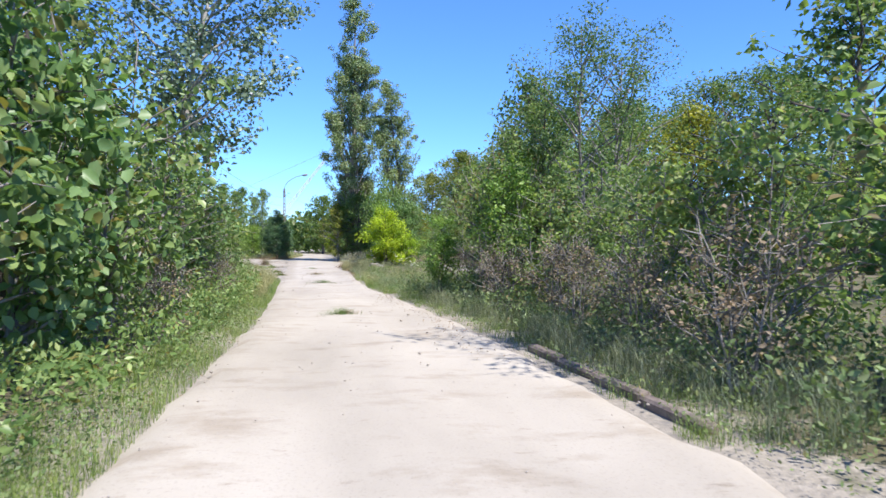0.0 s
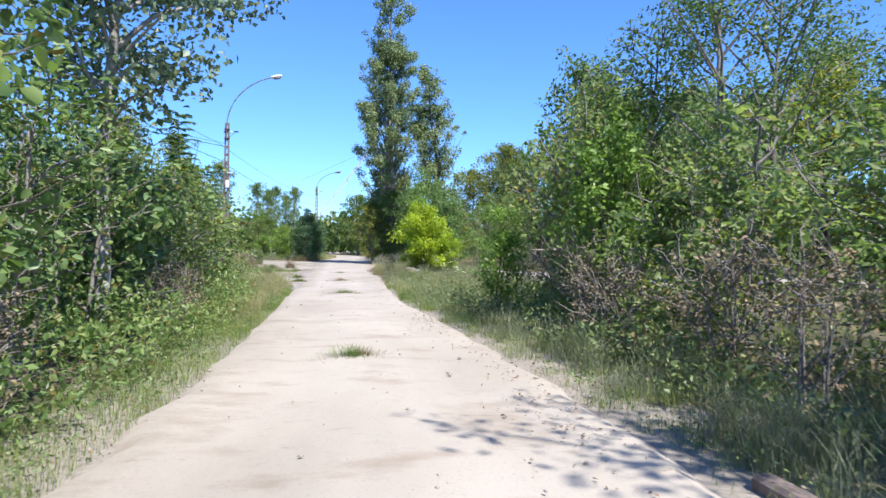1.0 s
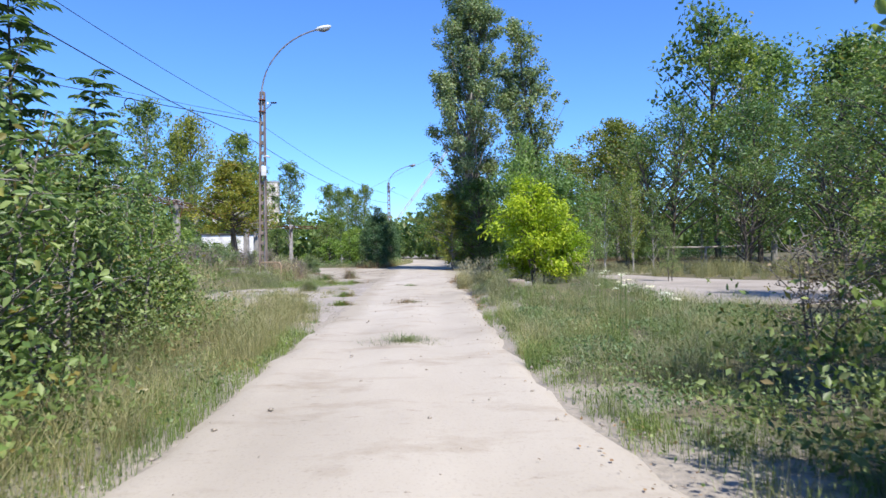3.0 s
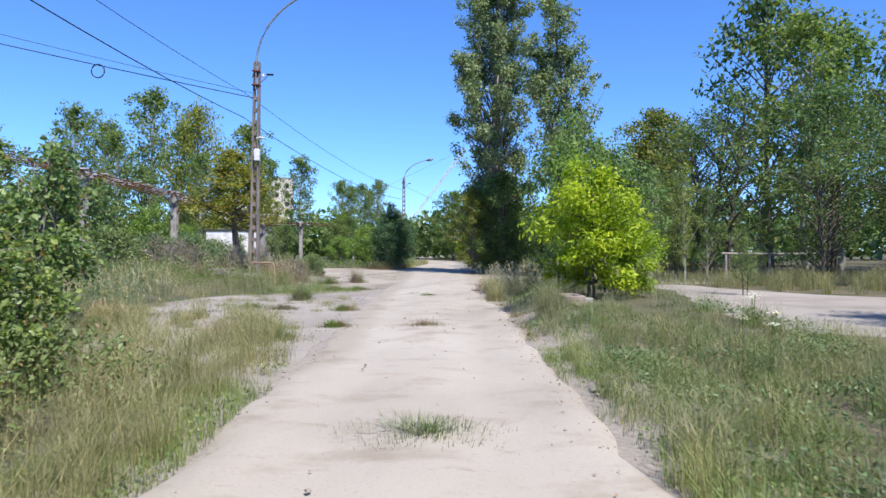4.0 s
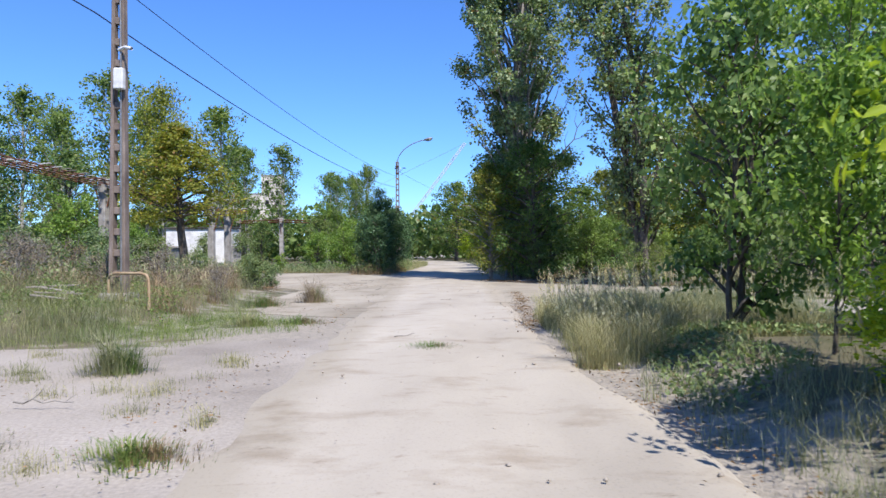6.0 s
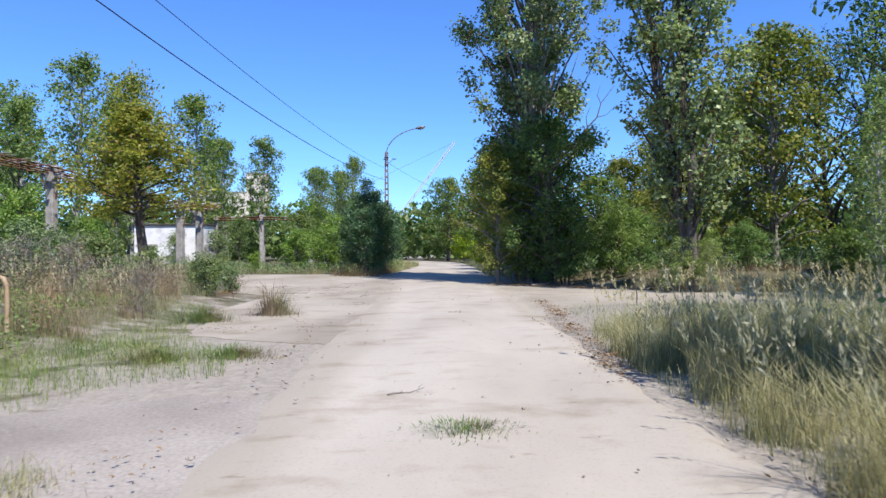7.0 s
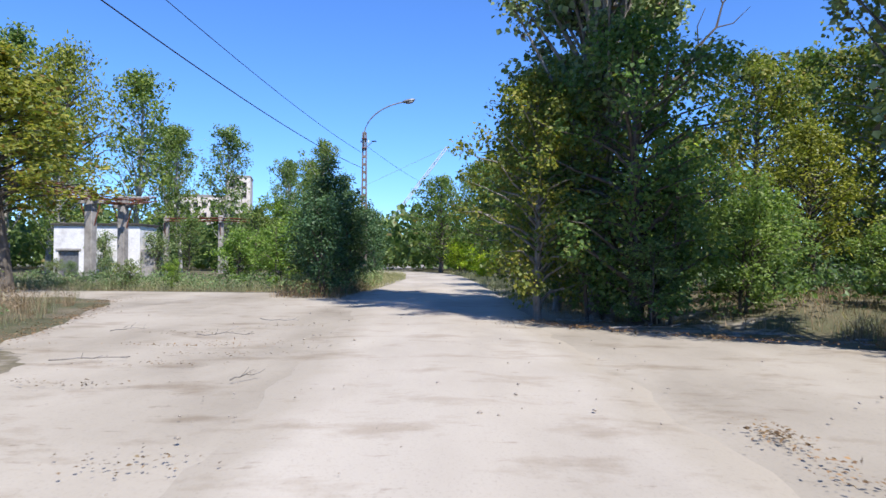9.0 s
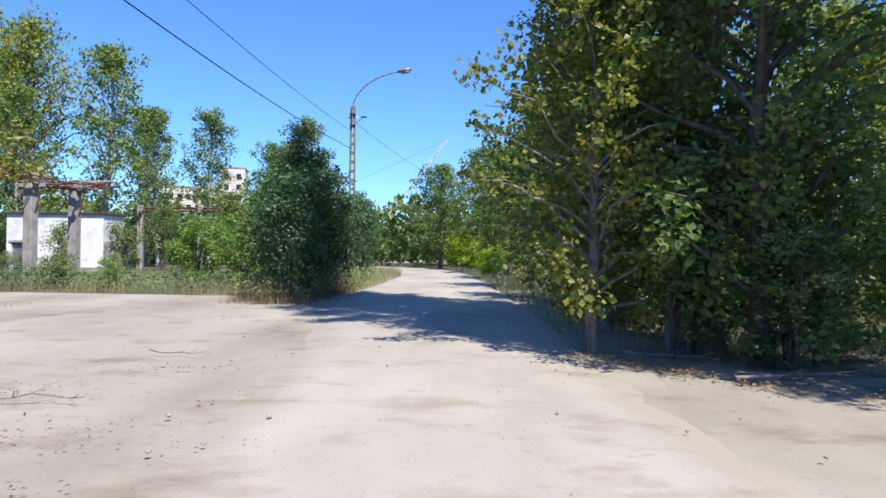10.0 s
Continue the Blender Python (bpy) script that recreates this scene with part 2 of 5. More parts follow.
def fast_mesh(name, verts, faces, material):
    """verts (n, 3) and faces (m, k) with k the same for all."""
    verts, faces = np.asarray(verts, np.float32), np.asarray(faces, np.int32)
    me = bpy.data.meshes.new(name)
    k = faces.shape[1]
    me.vertices.add(len(verts))
    me.vertices.foreach_set("co", verts.ravel())
    me.loops.add(faces.size)
    me.loops.foreach_set("vertex_index", faces.ravel())
    me.polygons.add(len(faces))
    me.polygons.foreach_set("loop_start", np.arange(0, faces.size, k, dtype=np.int32))
    me.update(calc_edges=True)
    me.materials.append(material)
    return me


def part(name, data, material, parent=None, label=""):
    """Links a bmesh or a mesh as one object under a thing or a part."""
    if isinstance(data, bmesh.types.BMesh):
        me = bpy.data.meshes.new(name)
        data.to_mesh(me)
        data.free()
        me.materials.append(material)
        data = me
    ob = new(name, data)
    ob.parent = parent
    if label:
        ob["label"] = label
    return ob


def thing(name, label, category, at=None, group="", kind=""):
    ob = new(name)
    ob.empty_display_size = 0.2
    if at is not None:
        ob.matrix_basis = at
    return tagged(ob, label, category, group, kind)


def box(bm, cx, cy, cz, sx, sy, sz, m=None, bev=0.0):
    r = bmesh.ops.create_cube(bm, size=1.0, matrix=(m or Matrix()) @ Matrix.Translation((cx, cy, cz)) @ Matrix.Diagonal((sx, sy, sz, 1)))
    if bev:
        edges = list({e for v in r["verts"] for e in v.link_edges})
        bmesh.ops.bevel(bm, geom=edges, offset=bev, segments=1, affect="EDGES")
    return bm


def one_box(*args, **kw):
    return box(bmesh.new(), *args, **kw)


def tube_arrays(points, radii, sides=6):
    """Vertices and quads of a tube along points."""
    p = np.asarray(points, float)
    tan = np.gradient(p, axis=0)
    tan /= np.linalg.norm(tan, axis=1, keepdims=True) + 1e-9
    ref = np.where(np.abs(tan[:, 2:3]) > 0.9, np.array([[1.0, 0, 0]]), np.array([[0, 0, 1.0]]))
    u = np.cross(tan, ref)
    u /= np.linalg.norm(u, axis=1, keepdims=True) + 1e-9
    w = np.cross(tan, u)
    a = np.linspace(0, 2 * np.pi, sides, endpoint=False)
    ring = np.cos(a)[None, :, None] * u[:, None] + np.sin(a)[None, :, None] * w[:, None]
    v = (p[:, None] + ring * np.asarray(radii, float)[:, None, None]).reshape(-1, 3)
    f = []
    for i in range(len(p) - 1):
        for j in range(sides):
            k = (j + 1) % sides
            f.append((i * sides + j, i * sides + k, (i + 1) * sides + k, (i + 1) * sides + j))
    return v, np.array(f)


def joined(pieces):
    """One pair of vertices and faces out of many."""
    vs, fs, n = [], [], 0
    for v, f in pieces:
        vs.append(v)
        fs.append(f + n)
        n += len(v)
    return np.concatenate(vs), np.concatenate(fs)


def smooth(me):
    me.polygons.foreach_set("use_smooth", np.ones(len(me.polygons), bool))
    return me


def tube(name, points, radii, material, sides=8):
    if isinstance(radii, (int, float)):
        radii = [radii] * len(points)
    return smooth(fast_mesh(name, *tube_arrays(points, radii, sides), material))


def unit(v):
    return v / (np.linalg.norm(v, axis=-1, keepdims=True) + 1e-9)


def leaves(name, rng, at, axis, normal, length, width, material, full=False):
    """Folded leaves of two triangles each, or of four with a full rounded blade, from arrays."""
    n = len(at)
    axis = unit(axis)
    side = unit(np.cross(axis, normal))
    up = np.cross(side, axis)
    length, width = np.broadcast_to(length, (n,))[:, None], np.broadcast_to(width, (n,))[:, None]
    k = np.arange(n)[:, None]
    if full:
        v = np.empty((n, 6, 3))
        v[:, 0], v[:, 3] = at, at + axis * length - up * length * 0.12
        for i, j in ((1, 5), (2, 4)):
            q, w = ((0.28, 0.46), (0.68, 0.44))[i - 1]
            v[:, i] = at + axis * length * q + side * width * w + up * width * 0.16
            v[:, j] = at + axis * length * q - side * width * w + up * width * 0.16
        f = np.concatenate([k * 6 + [[0, 1, 2]], k * 6 + [[0, 2, 3]], k * 6 + [[0, 3, 4]], k * 6 + [[0, 4, 5]]], 1).reshape(-1, 3)
        return fast_mesh(name, v.reshape(-1, 3), f, material)
    v = np.empty((n, 4, 3))
    v[:, 0] = at
    v[:, 1] = at + axis * length * 0.45 + side * width * 0.5 + up * width * 0.18
    v[:, 2] = at + axis * length
    v[:, 3] = at + axis * length * 0.45 - side * width * 0.5 + up * width * 0.18
    f = np.concatenate([k * 4 + [[0, 1, 2]], k * 4 + [[0, 2, 3]]], 1).reshape(-1, 3)
    return fast_mesh(name, v.reshape(-1, 3), f, material)


# ---------------------------------------------------------------- plants


def grow(seed, height, bare, radius, limbs, rise, trunk_r, clump, count, leaf, leaf_mat, bark, stems=1, slim=0.55, hang=0.0, lean=0.0, inner=0.3, twigs=0, nodes=5, apart=0.12, full=False):
    """Meshes of the wood and of the foliage. radius: the crown's radius at a fraction of its height; rise: how steeply limbs climb."""
    rng = np.random.default_rng(seed)
    boles, wood, centres, sizes = [], [], [], []
    for s in range(stems):
        a0 = s * 2.4 + rng.uniform(0, 6.28)
        foot = np.array([math.cos(a0), math.sin(a0), 0]) * (0 if stems == 1 else apart * height ** 0.5)
        top = height * (1 if s == 0 else rng.uniform(0.7, 0.95))
        spread = (0.0 if stems == 1 else 0.25) * radius(0.5)
        steps = 9
        f = np.linspace(0, 1, steps)
        path = foot + np.stack([math.cos(a0) * spread * f + lean * f ** 1.5, math.sin(a0) * spread * f, f * top], 1)
        path[1:, :2] += np.cumsum(rng.normal(0, 0.012 * height, (steps - 1, 2)), 0) * 0.6
        boles.append(smooth(fast_mesh("trunk", *tube_arrays(path, trunk_r * (1.12 - f) ** 0.9 / (1 if stems == 1 else 1.5), 7), bark)))
        for i in range(limbs // stems):
            q = ((i + rng.uniform(0, 1)) / (limbs // stems)) ** 0.92
            z0 = bare * height + (top - bare * height) * q * 0.97
            base = np.array([np.interp(z0, path[:, 2], path[:, k]) for k in range(3)])
            az = i * 2.39996 + rng.uniform(-0.5, 0.5)
            reach = max(radius(q), 0.08) * rng.uniform(0.62, 1.22)
            lift = reach * rise * rng.uniform(0.7, 1.3)
            end = base + [math.cos(az) * reach, math.sin(az) * reach, lift]
            end[2] = min(end[2], height * rng.uniform(0.94, 1.06))
            g = np.linspace(0, 1, 5)[:, None]
            limb = base + (end - base) * g
            limb[:, 2] += -hang * reach * (g[:, 0] ** 2) + 0.10 * reach * np.sin(g[:, 0] * np.pi)
            limb[1:-1] += rng.normal(0, 0.04 * reach, (3, 3))
            r0 = min(trunk_r * 0.42, 0.018 + 0.02 * reach) * (1.1 - 0.6 * q)
            wood.append(tube_arrays(limb, r0 * (1.05 - g[:, 0]), 4))
            for t in rng.uniform(inner, 1.08, nodes):
                c = np.array([np.interp(t, g[:, 0], limb[:, k]) for k in range(3)])
                c += rng.normal(0, 0.22 * clump, 3)
                centres.append(c)
                sizes.append(clump * rng.uniform(0.55, 1.25) * (0.75 + 0.25 * min(1, reach)))
                if twigs and rng.uniform() < twigs:
                    b = np.array([np.interp(t * 0.7, g[:, 0], limb[:, k]) for k in range(3)])
                    e = c + rng.normal(0, 0.8 * clump, 3) + [0, 0, 0.5 * clump]
                    wood.append(tube_arrays([b, (b + e) / 2 + rng.normal(0, 0.05, 3), e], [0.010, 0.008, 0.004], 3))
    centres, sizes = np.array(centres), np.array(sizes)
    pick = rng.choice(len(centres), count, p=sizes ** 2 / (sizes ** 2).sum())
    off = unit(rng.normal(0, 1, (count, 3))) * (rng.uniform(0, 1, (count, 1)) ** 0.45) * sizes[pick][:, None] * [1, 1, 0.85]
    at = centres[pick] + off
    at[:, 2] = np.maximum(at[:, 2], 0.04)
    normal = unit(off) * 0.85 + rng.normal(0, 0.42, (count, 3)) + [0, 0, 0.5]
    axis = rng.normal(0, 1, (count, 3)) * [1, 1, 0.6] + [0, 0, -0.35]
    size = leaf * rng.uniform(0.6, 1.35, count)
    wood = smooth(fast_mesh("branchwork", *joined(wood), bark))
    return boles, wood, leaves("crown", rng, at, axis, normal, size, size * slim * rng.uniform(0.8, 1.2, count), leaf_mat, full)


def pinnate(seed, height, fronds, reach, leaf_mat, bark):
    """A slender stem ringed by feathered leaves of many paired leaflets."""
    rng = np.random.default_rng(seed)
    f = np.linspace(0, 1, 7)
    stem = np.stack([0.10 * np.sin(f * 2.2), 0.06 * f, f * height], 1)
    at, axis, normal, ribs = [], [], [], []
    for i in range(fronds):
        q = i / (fronds - 1)
        z = height * (0.45 + 0.55 * q)
        base = np.array([np.interp(z, stem[:, 2], stem[:, k]) for k in range(3)])
        a = i * 2.39996 + rng.uniform(-0.3, 0.3)
        n = reach * rng.uniform(0.75, 1.2) * (1.25 - 0.55 * q)
        out = np.array([math.cos(a), math.sin(a), 0])
        g = np.linspace(0, 1, 9)[:, None]
        rib = base + out * n * g + np.array([[0, 0, 1.0]]) * n * (0.55 * g - 0.45 * g * g)
        ribs.append(tube_arrays(rib, np.linspace(0.007, 0.002, 9), 3))
        side = np.array([-out[1], out[0], 0])
        for k in range(1, 9):
            for d in (-1, 1):
                at.append(rib[k])
                axis.append(side * d + out * 0.45 + [0, 0, -0.25])
                normal.append(np.array([0, 0, 1.0]) + rng.normal(0, 0.25, 3))
    count = len(at)
    size = 0.34 * reach * rng.uniform(0.8, 1.15, count)
    bole = smooth(fast_mesh("trunk", *tube_arrays(stem, 0.035 * (1.12 - f), 6), bark))
    wood = smooth(fast_mesh("branchwork", *joined(ribs), bark))
    return [bole], wood, leaves("crown", rng, np.array(at), np.array(axis), np.array(normal), size, size * 0.36, leaf_mat, True)


def plant(name, meshes, label, category, x, y, z=None, turn=0.0, scale=1.0, tall=1.0, group=""):
    ob = thing(name, label, category, Matrix.Translation((x, y, ground_z(x, y) - 0.03 if z is None else z)) @ pose(0, 0, 0, 0, 0, turn), group)
    ob.scale = (scale, scale, scale * tall)
    for bole in meshes[0]:
        part("trunk" if len(meshes[0]) == 1 else "stem", bole, None, ob)
    tagged(part("branchwork", meshes[1], None, ob), kind="stuff")
    tagged(part("crown", meshes[2], None, ob), kind="stuff")
    return ob


def smoothstep(a, b, x):
    t = np.clip((x - a) / (b - a), 0, 1)
    return t * t * (3 - 2 * t)


ROAD_LEFT = [(-14, 1.7), (6, 1.3), (12, 1.3), (18, 1.05), (22, 0.8), (29, 0.45), (35, -0.05), (43, -0.5), (51, -0.8), (60, -1.3), (69, -2.2), (78, -1.9), (88, -1.7), (98, -2.3), (108, -4.4), (116, -8.0)]
ROAD_RIGHT = [(-14, 5.7), (6, 5.2), (10, 5.05), (17, 4.4), (21, 3.85), (28, 3.5), (34, 3.45), (39, 3.0), (45, 2.9), (51, 3.0), (58, 2.9), (66, 2.9), (80, 2.7), (90, 2.4), (100, 1.8), (109, 0.0), (118, -4.0)]


def road_left(y):
    return np.interp(y, *zip(*ROAD_LEFT))


def road_right(y):
    return np.interp(y, *zip(*ROAD_RIGHT))


def ground_z(x, y):
    """The height of the ground: level by the road, a low bank on both sides."""
    bank = 0.36 * smoothstep(-3.4, -5.2, x) * smoothstep(40, 42, y) * (1 - smoothstep(47, 55, y))
    bank += 0.25 * smoothstep(-3.0, -6.0, x) * (1 - smoothstep(26, 32, y))
    bank += 0.30 * smoothstep(6.0, 9.0, x) * (1 - smoothstep(23, 28, y))
    bank += 0.40 * smoothstep(5.5, 8.0, x) * smoothstep(56.5, 59, y)
    bank += 0.15 * smoothstep(3.6, 5.0, x) * (1 - smoothstep(7.0, 8.5, x)) * smoothstep(36, 39, y) * (1 - smoothstep(47, 50, y))
    bank += 0.36 * smoothstep(3.7, 4.4, x) * (1 - smoothstep(6.4, 8.0, x)) * smoothstep(28.5, 31.0, y) * (1 - smoothstep(36, 40, y))
    return float(bank) if np.ndim(bank) == 0 else bank

# ---------------------------------------------------------------- ground, road, pavement


def wobble(x, y, s=1.0, seed=0.0):
    return noise.noise(Vector((x * s, y * s, seed)))


def build_ground():
    xs = np.concatenate([[-2500, -900, -400, -200, -120, -80], np.arange(-60, -12, 3.0), np.arange(-12, 14, 0.5), np.arange(14, 60, 3.0), [60, 80, 120, 200, 400, 900, 2500]])
    ys = np.concatenate([[-300, -100, -40], np.arange(-20, 74, 0.75), np.arange(74, 130, 3.0), [130, 160, 200, 280, 400, 700, 1400, 4000]])
    gx, gy = np.meshgrid(xs, ys)
    gz = ground_z(gx, gy)
    out = np.maximum(road_left(gy) - 0.4 - gx, gx - road_right(gy) - 0.4)
    rough = np.array([[wobble(a, b, 0.6) + 0.5 * wobble(a, b, 1.9, 3.0) for a, b in zip(ra, rb)] for ra, rb in zip(gx, gy)])
    paved = (gx > -14) & (gx < 3.2) & (gy > 26) & (gy < 71) | (gx >= 3.2) & (gx < 27) & (gy > 45) & (gy < 61) | (gx > 6.8) & (gx < 25) & (gy > 28.6) & (gy <= 47.5)
    gz = gz + rough * np.where(paved, 0.006, 0.06) * smoothstep(0.0, 1.5, out) - np.where(paved, 0.042, 0.055)
    n, m = gx.shape
    k = np.arange(n * m).reshape(n, m)
    f = np.stack([k[:-1, :-1], k[:-1, 1:], k[1:, 1:], k[1:, :-1]], -1).reshape(-1, 4)
    me = smooth(fast_mesh("ground", np.stack([gx, gy, gz], -1).reshape(-1, 3), f, SOIL))
    dust = 0.75 * np.exp(-np.maximum(out, 0) / 0.9) + np.where(paved, 0.45, 0.0) * (1 - smoothstep(2.5, 6.0, out)) - 0.25
    me.attributes.new("dust", "FLOAT", "POINT").data.foreach_set("value", dust.astype(np.float32).ravel())
    tagged(new("ground", me), "dry brown soil between weeds and shrubs", "ground", kind="structure")


def build_road():
    ys = np.arange(-14, 117.5, 0.4)
    cols = 19
    v, worn = [], []
    for y in ys:
        a = road_left(y) + 0.20 * wobble(0, y, 0.9, 1.0) + 0.10 * wobble(0, y, 3.1, 2.0)
        b = road_right(y) + 0.20 * wobble(9, y, 0.9, 5.0) + 0.10 * wobble(9, y, 3.1, 6.0)
        open_left, open_right = float(smoothstep(25, 29, y) * (1 - smoothstep(70, 73, y))), float(smoothstep(44, 47, y) * (1 - smoothstep(58, 61, y)))
        for i in range(cols):
            u = i / (cols - 1)
            x = a + (b - a) * u
            near_edge = max(open_left * (1 - float(smoothstep(0.0, 1.1, x - a))), open_right * (1 - float(smoothstep(0.0, 1.1, b - x))))
            worn.append(near_edge)
            rut = -0.020 * (math.exp(-((u - 0.28) / 0.09) ** 2) + math.exp(-((u - 0.72) / 0.09) ** 2))
            crest = 0.012 * math.exp(-((u - 0.5) / 0.10) ** 2)
            z = 0.012 + rut + crest + 0.010 * wobble(x, y, 1.3, 8.0) + 0.006 * wobble(x, y, 4.0, 9.0)
            z -= 0.050 * near_edge ** 1.5
            v.append((x, y, z if 0 < i < cols - 1 else -0.08))
    k = np.arange(len(ys) * cols).reshape(len(ys), cols)
    f = np.stack([k[:-1, :-1], k[:-1, 1:], k[1:, 1:], k[1:, :-1]], -1).reshape(-1, 4)
    me = smooth(fast_mesh("road", v, f, ROAD))
    me.attributes.new("shoulder", "FLOAT", "POINT").data.foreach_set("value", np.array(worn, np.float32))
    tagged(new("road", me), "pale sandy limestone track with worn wheel ruts", "road", kind="structure")


def ragged_sheet(name, outline, z, material, label, category, rag=0.2):
    """A flat sheet with a broken edge."""
    pts = []
    for (x0, y0), (x1, y1) in zip(outline, outline[1:] + outline[:1]):
        n = max(2, int(math.hypot(x1 - x0, y1 - y0) / 0.3))
        for i in range(n):
            x, y = x0 + (x1 - x0) * i / n, y0 + (y1 - y0) * i / n
            pts.append((x + rag * wobble(x, y, 0.7, 2.0) + 0.4 * rag * wobble(x, y, 3.0, 4.0), y + rag * wobble(x, y, 0.7, 7.0) + 0.4 * rag * wobble(x, y, 3.0, 9.0), z))
    bm = bmesh.new()
    ring = [bm.verts.new(p) for p in pts]
    face = bm.faces.new(ring)
    if face.normal.z < 0 or face.calc_area() < 0:
        face.normal_flip()
    bmesh.ops.triangulate(bm, faces=[face])
    bmesh.ops.recalc_face_normals(bm, faces=bm.faces[:])
    if sum(f.normal.z for f in bm.faces) < 0:
        bmesh.ops.reverse_faces(bm, faces=bm.faces[:])
    low = [bm.verts.new(v.co - Vector((0, 0, 0.06))) for v in ring]
    for i in range(len(ring)):
        j = (i + 1) % len(ring)
        bm.faces.new((ring[i], ring[j], low[j], low[i]))
    ob = part(name, bm, material)
    return tagged(ob, label, category, kind="structure")


build_ground()
build_road()
ragged_sheet("pavement", [(0.4, 27.2), (0.4, 40.0), (-1.0, 40.3), (-2.0, 39.6), (-4.4, 39.4), (-5.2, 37.0), (-4.6, 33.5), (-3.0, 29.5), (-1.0, 27.4)], -0.036, PAVE, "cracked grey concrete apron beside the track", "pavement")
ragged_sheet("pavement", [(-0.2, 43.4), (3.0, 46.8), (3.2, 48.6), (6.0, 49.2), (9.0, 48.5), (14.0, 48.0), (26.0, 49.0), (26.0, 53.5), (14.0, 53.4), (8.0, 53.6), (5.0, 56.0), (3.1, 57.8), (1.5, 60.2), (-1.8, 64.0), (-2.4, 68.8), (-5.0, 69.8), (-13.5, 70.6), (-22.0, 71.5), (-22.0, 66.5), (-11.0, 66.6), (-8.4, 64.4), (-5.6, 56.0), (-3.9, 49.8), (-2.4, 44.2)], -0.032, PLAZA, "pale dusty concrete crossing of two tracks", "pavement")
ragged_sheet("pavement", [(7.4, 31.6), (9.5, 30.0), (14.0, 29.4), (24.0, 31.0), (24.0, 35.4), (17.0, 38.2), (13.4, 41.0), (11.8, 44.5), (11.0, 47.5), (9.2, 47.0), (9.4, 42.6)], -0.032, PAVE, "pale concrete yard beyond the lime green bush", "pavement")


# ---------------------------------------------------------------- street lamps and wires


def build_lamp_post(x, y, height, head_z, reach, turn, lean, label, shade=ENAMEL, shade_label="pale enamelled lamp head"):
    """A slotted concrete pole with a curved steel bracket and a cobra-head lamp."""
    z0 = ground_z(x, y)
    ob = thing("street_lamp", label, "street lamp", Matrix.Translation((x, y, z0 - 0.1)) @ pose(0, 0, 0, 0, lean, turn), "lamps along the track")
    h = height - z0 + 0.1
    for s in (-1, 1):
        bm = bmesh.new()
        box(bm, 0, 0, h / 2, 0.085, 0.20, h, bev=0.012)
        for vert in bm.verts:
            k = vert.co.z / h
            vert.co.x = vert.co.x * (1 - 0.25 * k) + s * (0.135 - 0.055 * k)
            vert.co.y *= 1 - 0.25 * k
        part("pole_leg", bm, POLE, ob)
    n = int(h / 0.42)
    for i in range(n + 1):
        zz = 0.15 + i * (h - 0.2) / n
        w = 0.27 - 0.11 * zz / h
        part("rung", one_box(0, 0, zz, w, 0.11, 0.14, bev=0.01), POLE, ob)
    part("footing", one_box(0, 0, 0.06, 0.62, 0.55, 0.28, bev=0.04), CONCRETE, ob, "weathered concrete footing")
    up = head_z - z0 + 0.1
    a = np.linspace(0, 1, 12)
    pts = [(0.0, -0.13, h - 1.0), (0.0, -0.13, h - 0.2)]
    pts += [(reach * (1 - math.cos(q * 1.35)) / (1 - math.cos(1.35)) * 0.97, -0.13, h - 0.2 + (up - h + 0.2) * math.sin(q * 1.35) / math.sin(1.35)) for q in a[1:]]
    part("bracket", tube("bracket", pts, 0.035, STEEL), None, ob, "curved grey steel bracket")
    for zz in (h - 0.85, h - 0.35):
        part("clamp", one_box(0, -0.06, zz, 0.26, 0.28, 0.05, bev=0.008), RUST, ob)
    tip = Vector(pts[-1])
    bm = bmesh.new()
    bmesh.ops.create_uvsphere(bm, u_segments=14, v_segments=8, radius=0.5, matrix=Matrix.Translation(tip + Vector((0.20, 0, 0.05))) @ pose(0, 0, 0, 0, -12, 0) @ Matrix.Diagonal((0.72, 0.30, 0.20, 1)))
    for f in bm.faces:
        f.smooth = True
    head = part("lamp_head", bm, shade, ob, shade_label)
    bm = bmesh.new()
    bmesh.ops.create_uvsphere(bm, u_segments=12, v_segments=6, radius=0.5, matrix=Matrix.Translation(tip + Vector((0.26, 0, -0.02))) @ pose(0, 0, 0, 0, -12, 0) @ Matrix.Diagonal((0.46, 0.24, 0.16, 1)))
    part("lens", bm, STEEL, head, "grey lens")
    arm = [(0.0, -0.1, h - 0.85), (0.22, -0.12, h - 0.72), (0.42, -0.14, h - 0.55)]
    side = part("side_arm", tube("side_arm", arm, 0.018, STEEL, 6), None, ob)
    part("side_lamp", one_box(0.52, -0.15, h - 0.49, 0.26, 0.10, 0.06, m=None, bev=0.02), CABLE, side, "small dark lamp")
    for s in (-1, 1):
        bm = bmesh.new()
        for k, r in enumerate((0.035, 0.05, 0.035)):
            bmesh.ops.create_cone(bm, cap_ends=True, segments=10, radius1=r, radius2=r * 0.8, depth=0.04, matrix=Matrix.Translation((s * 0.19, 0.12, h - 0.5 + 0.04 * k)))
        part("insulator", bm, ENAMEL, ob, "white porcelain insulator")
    return ob, z0


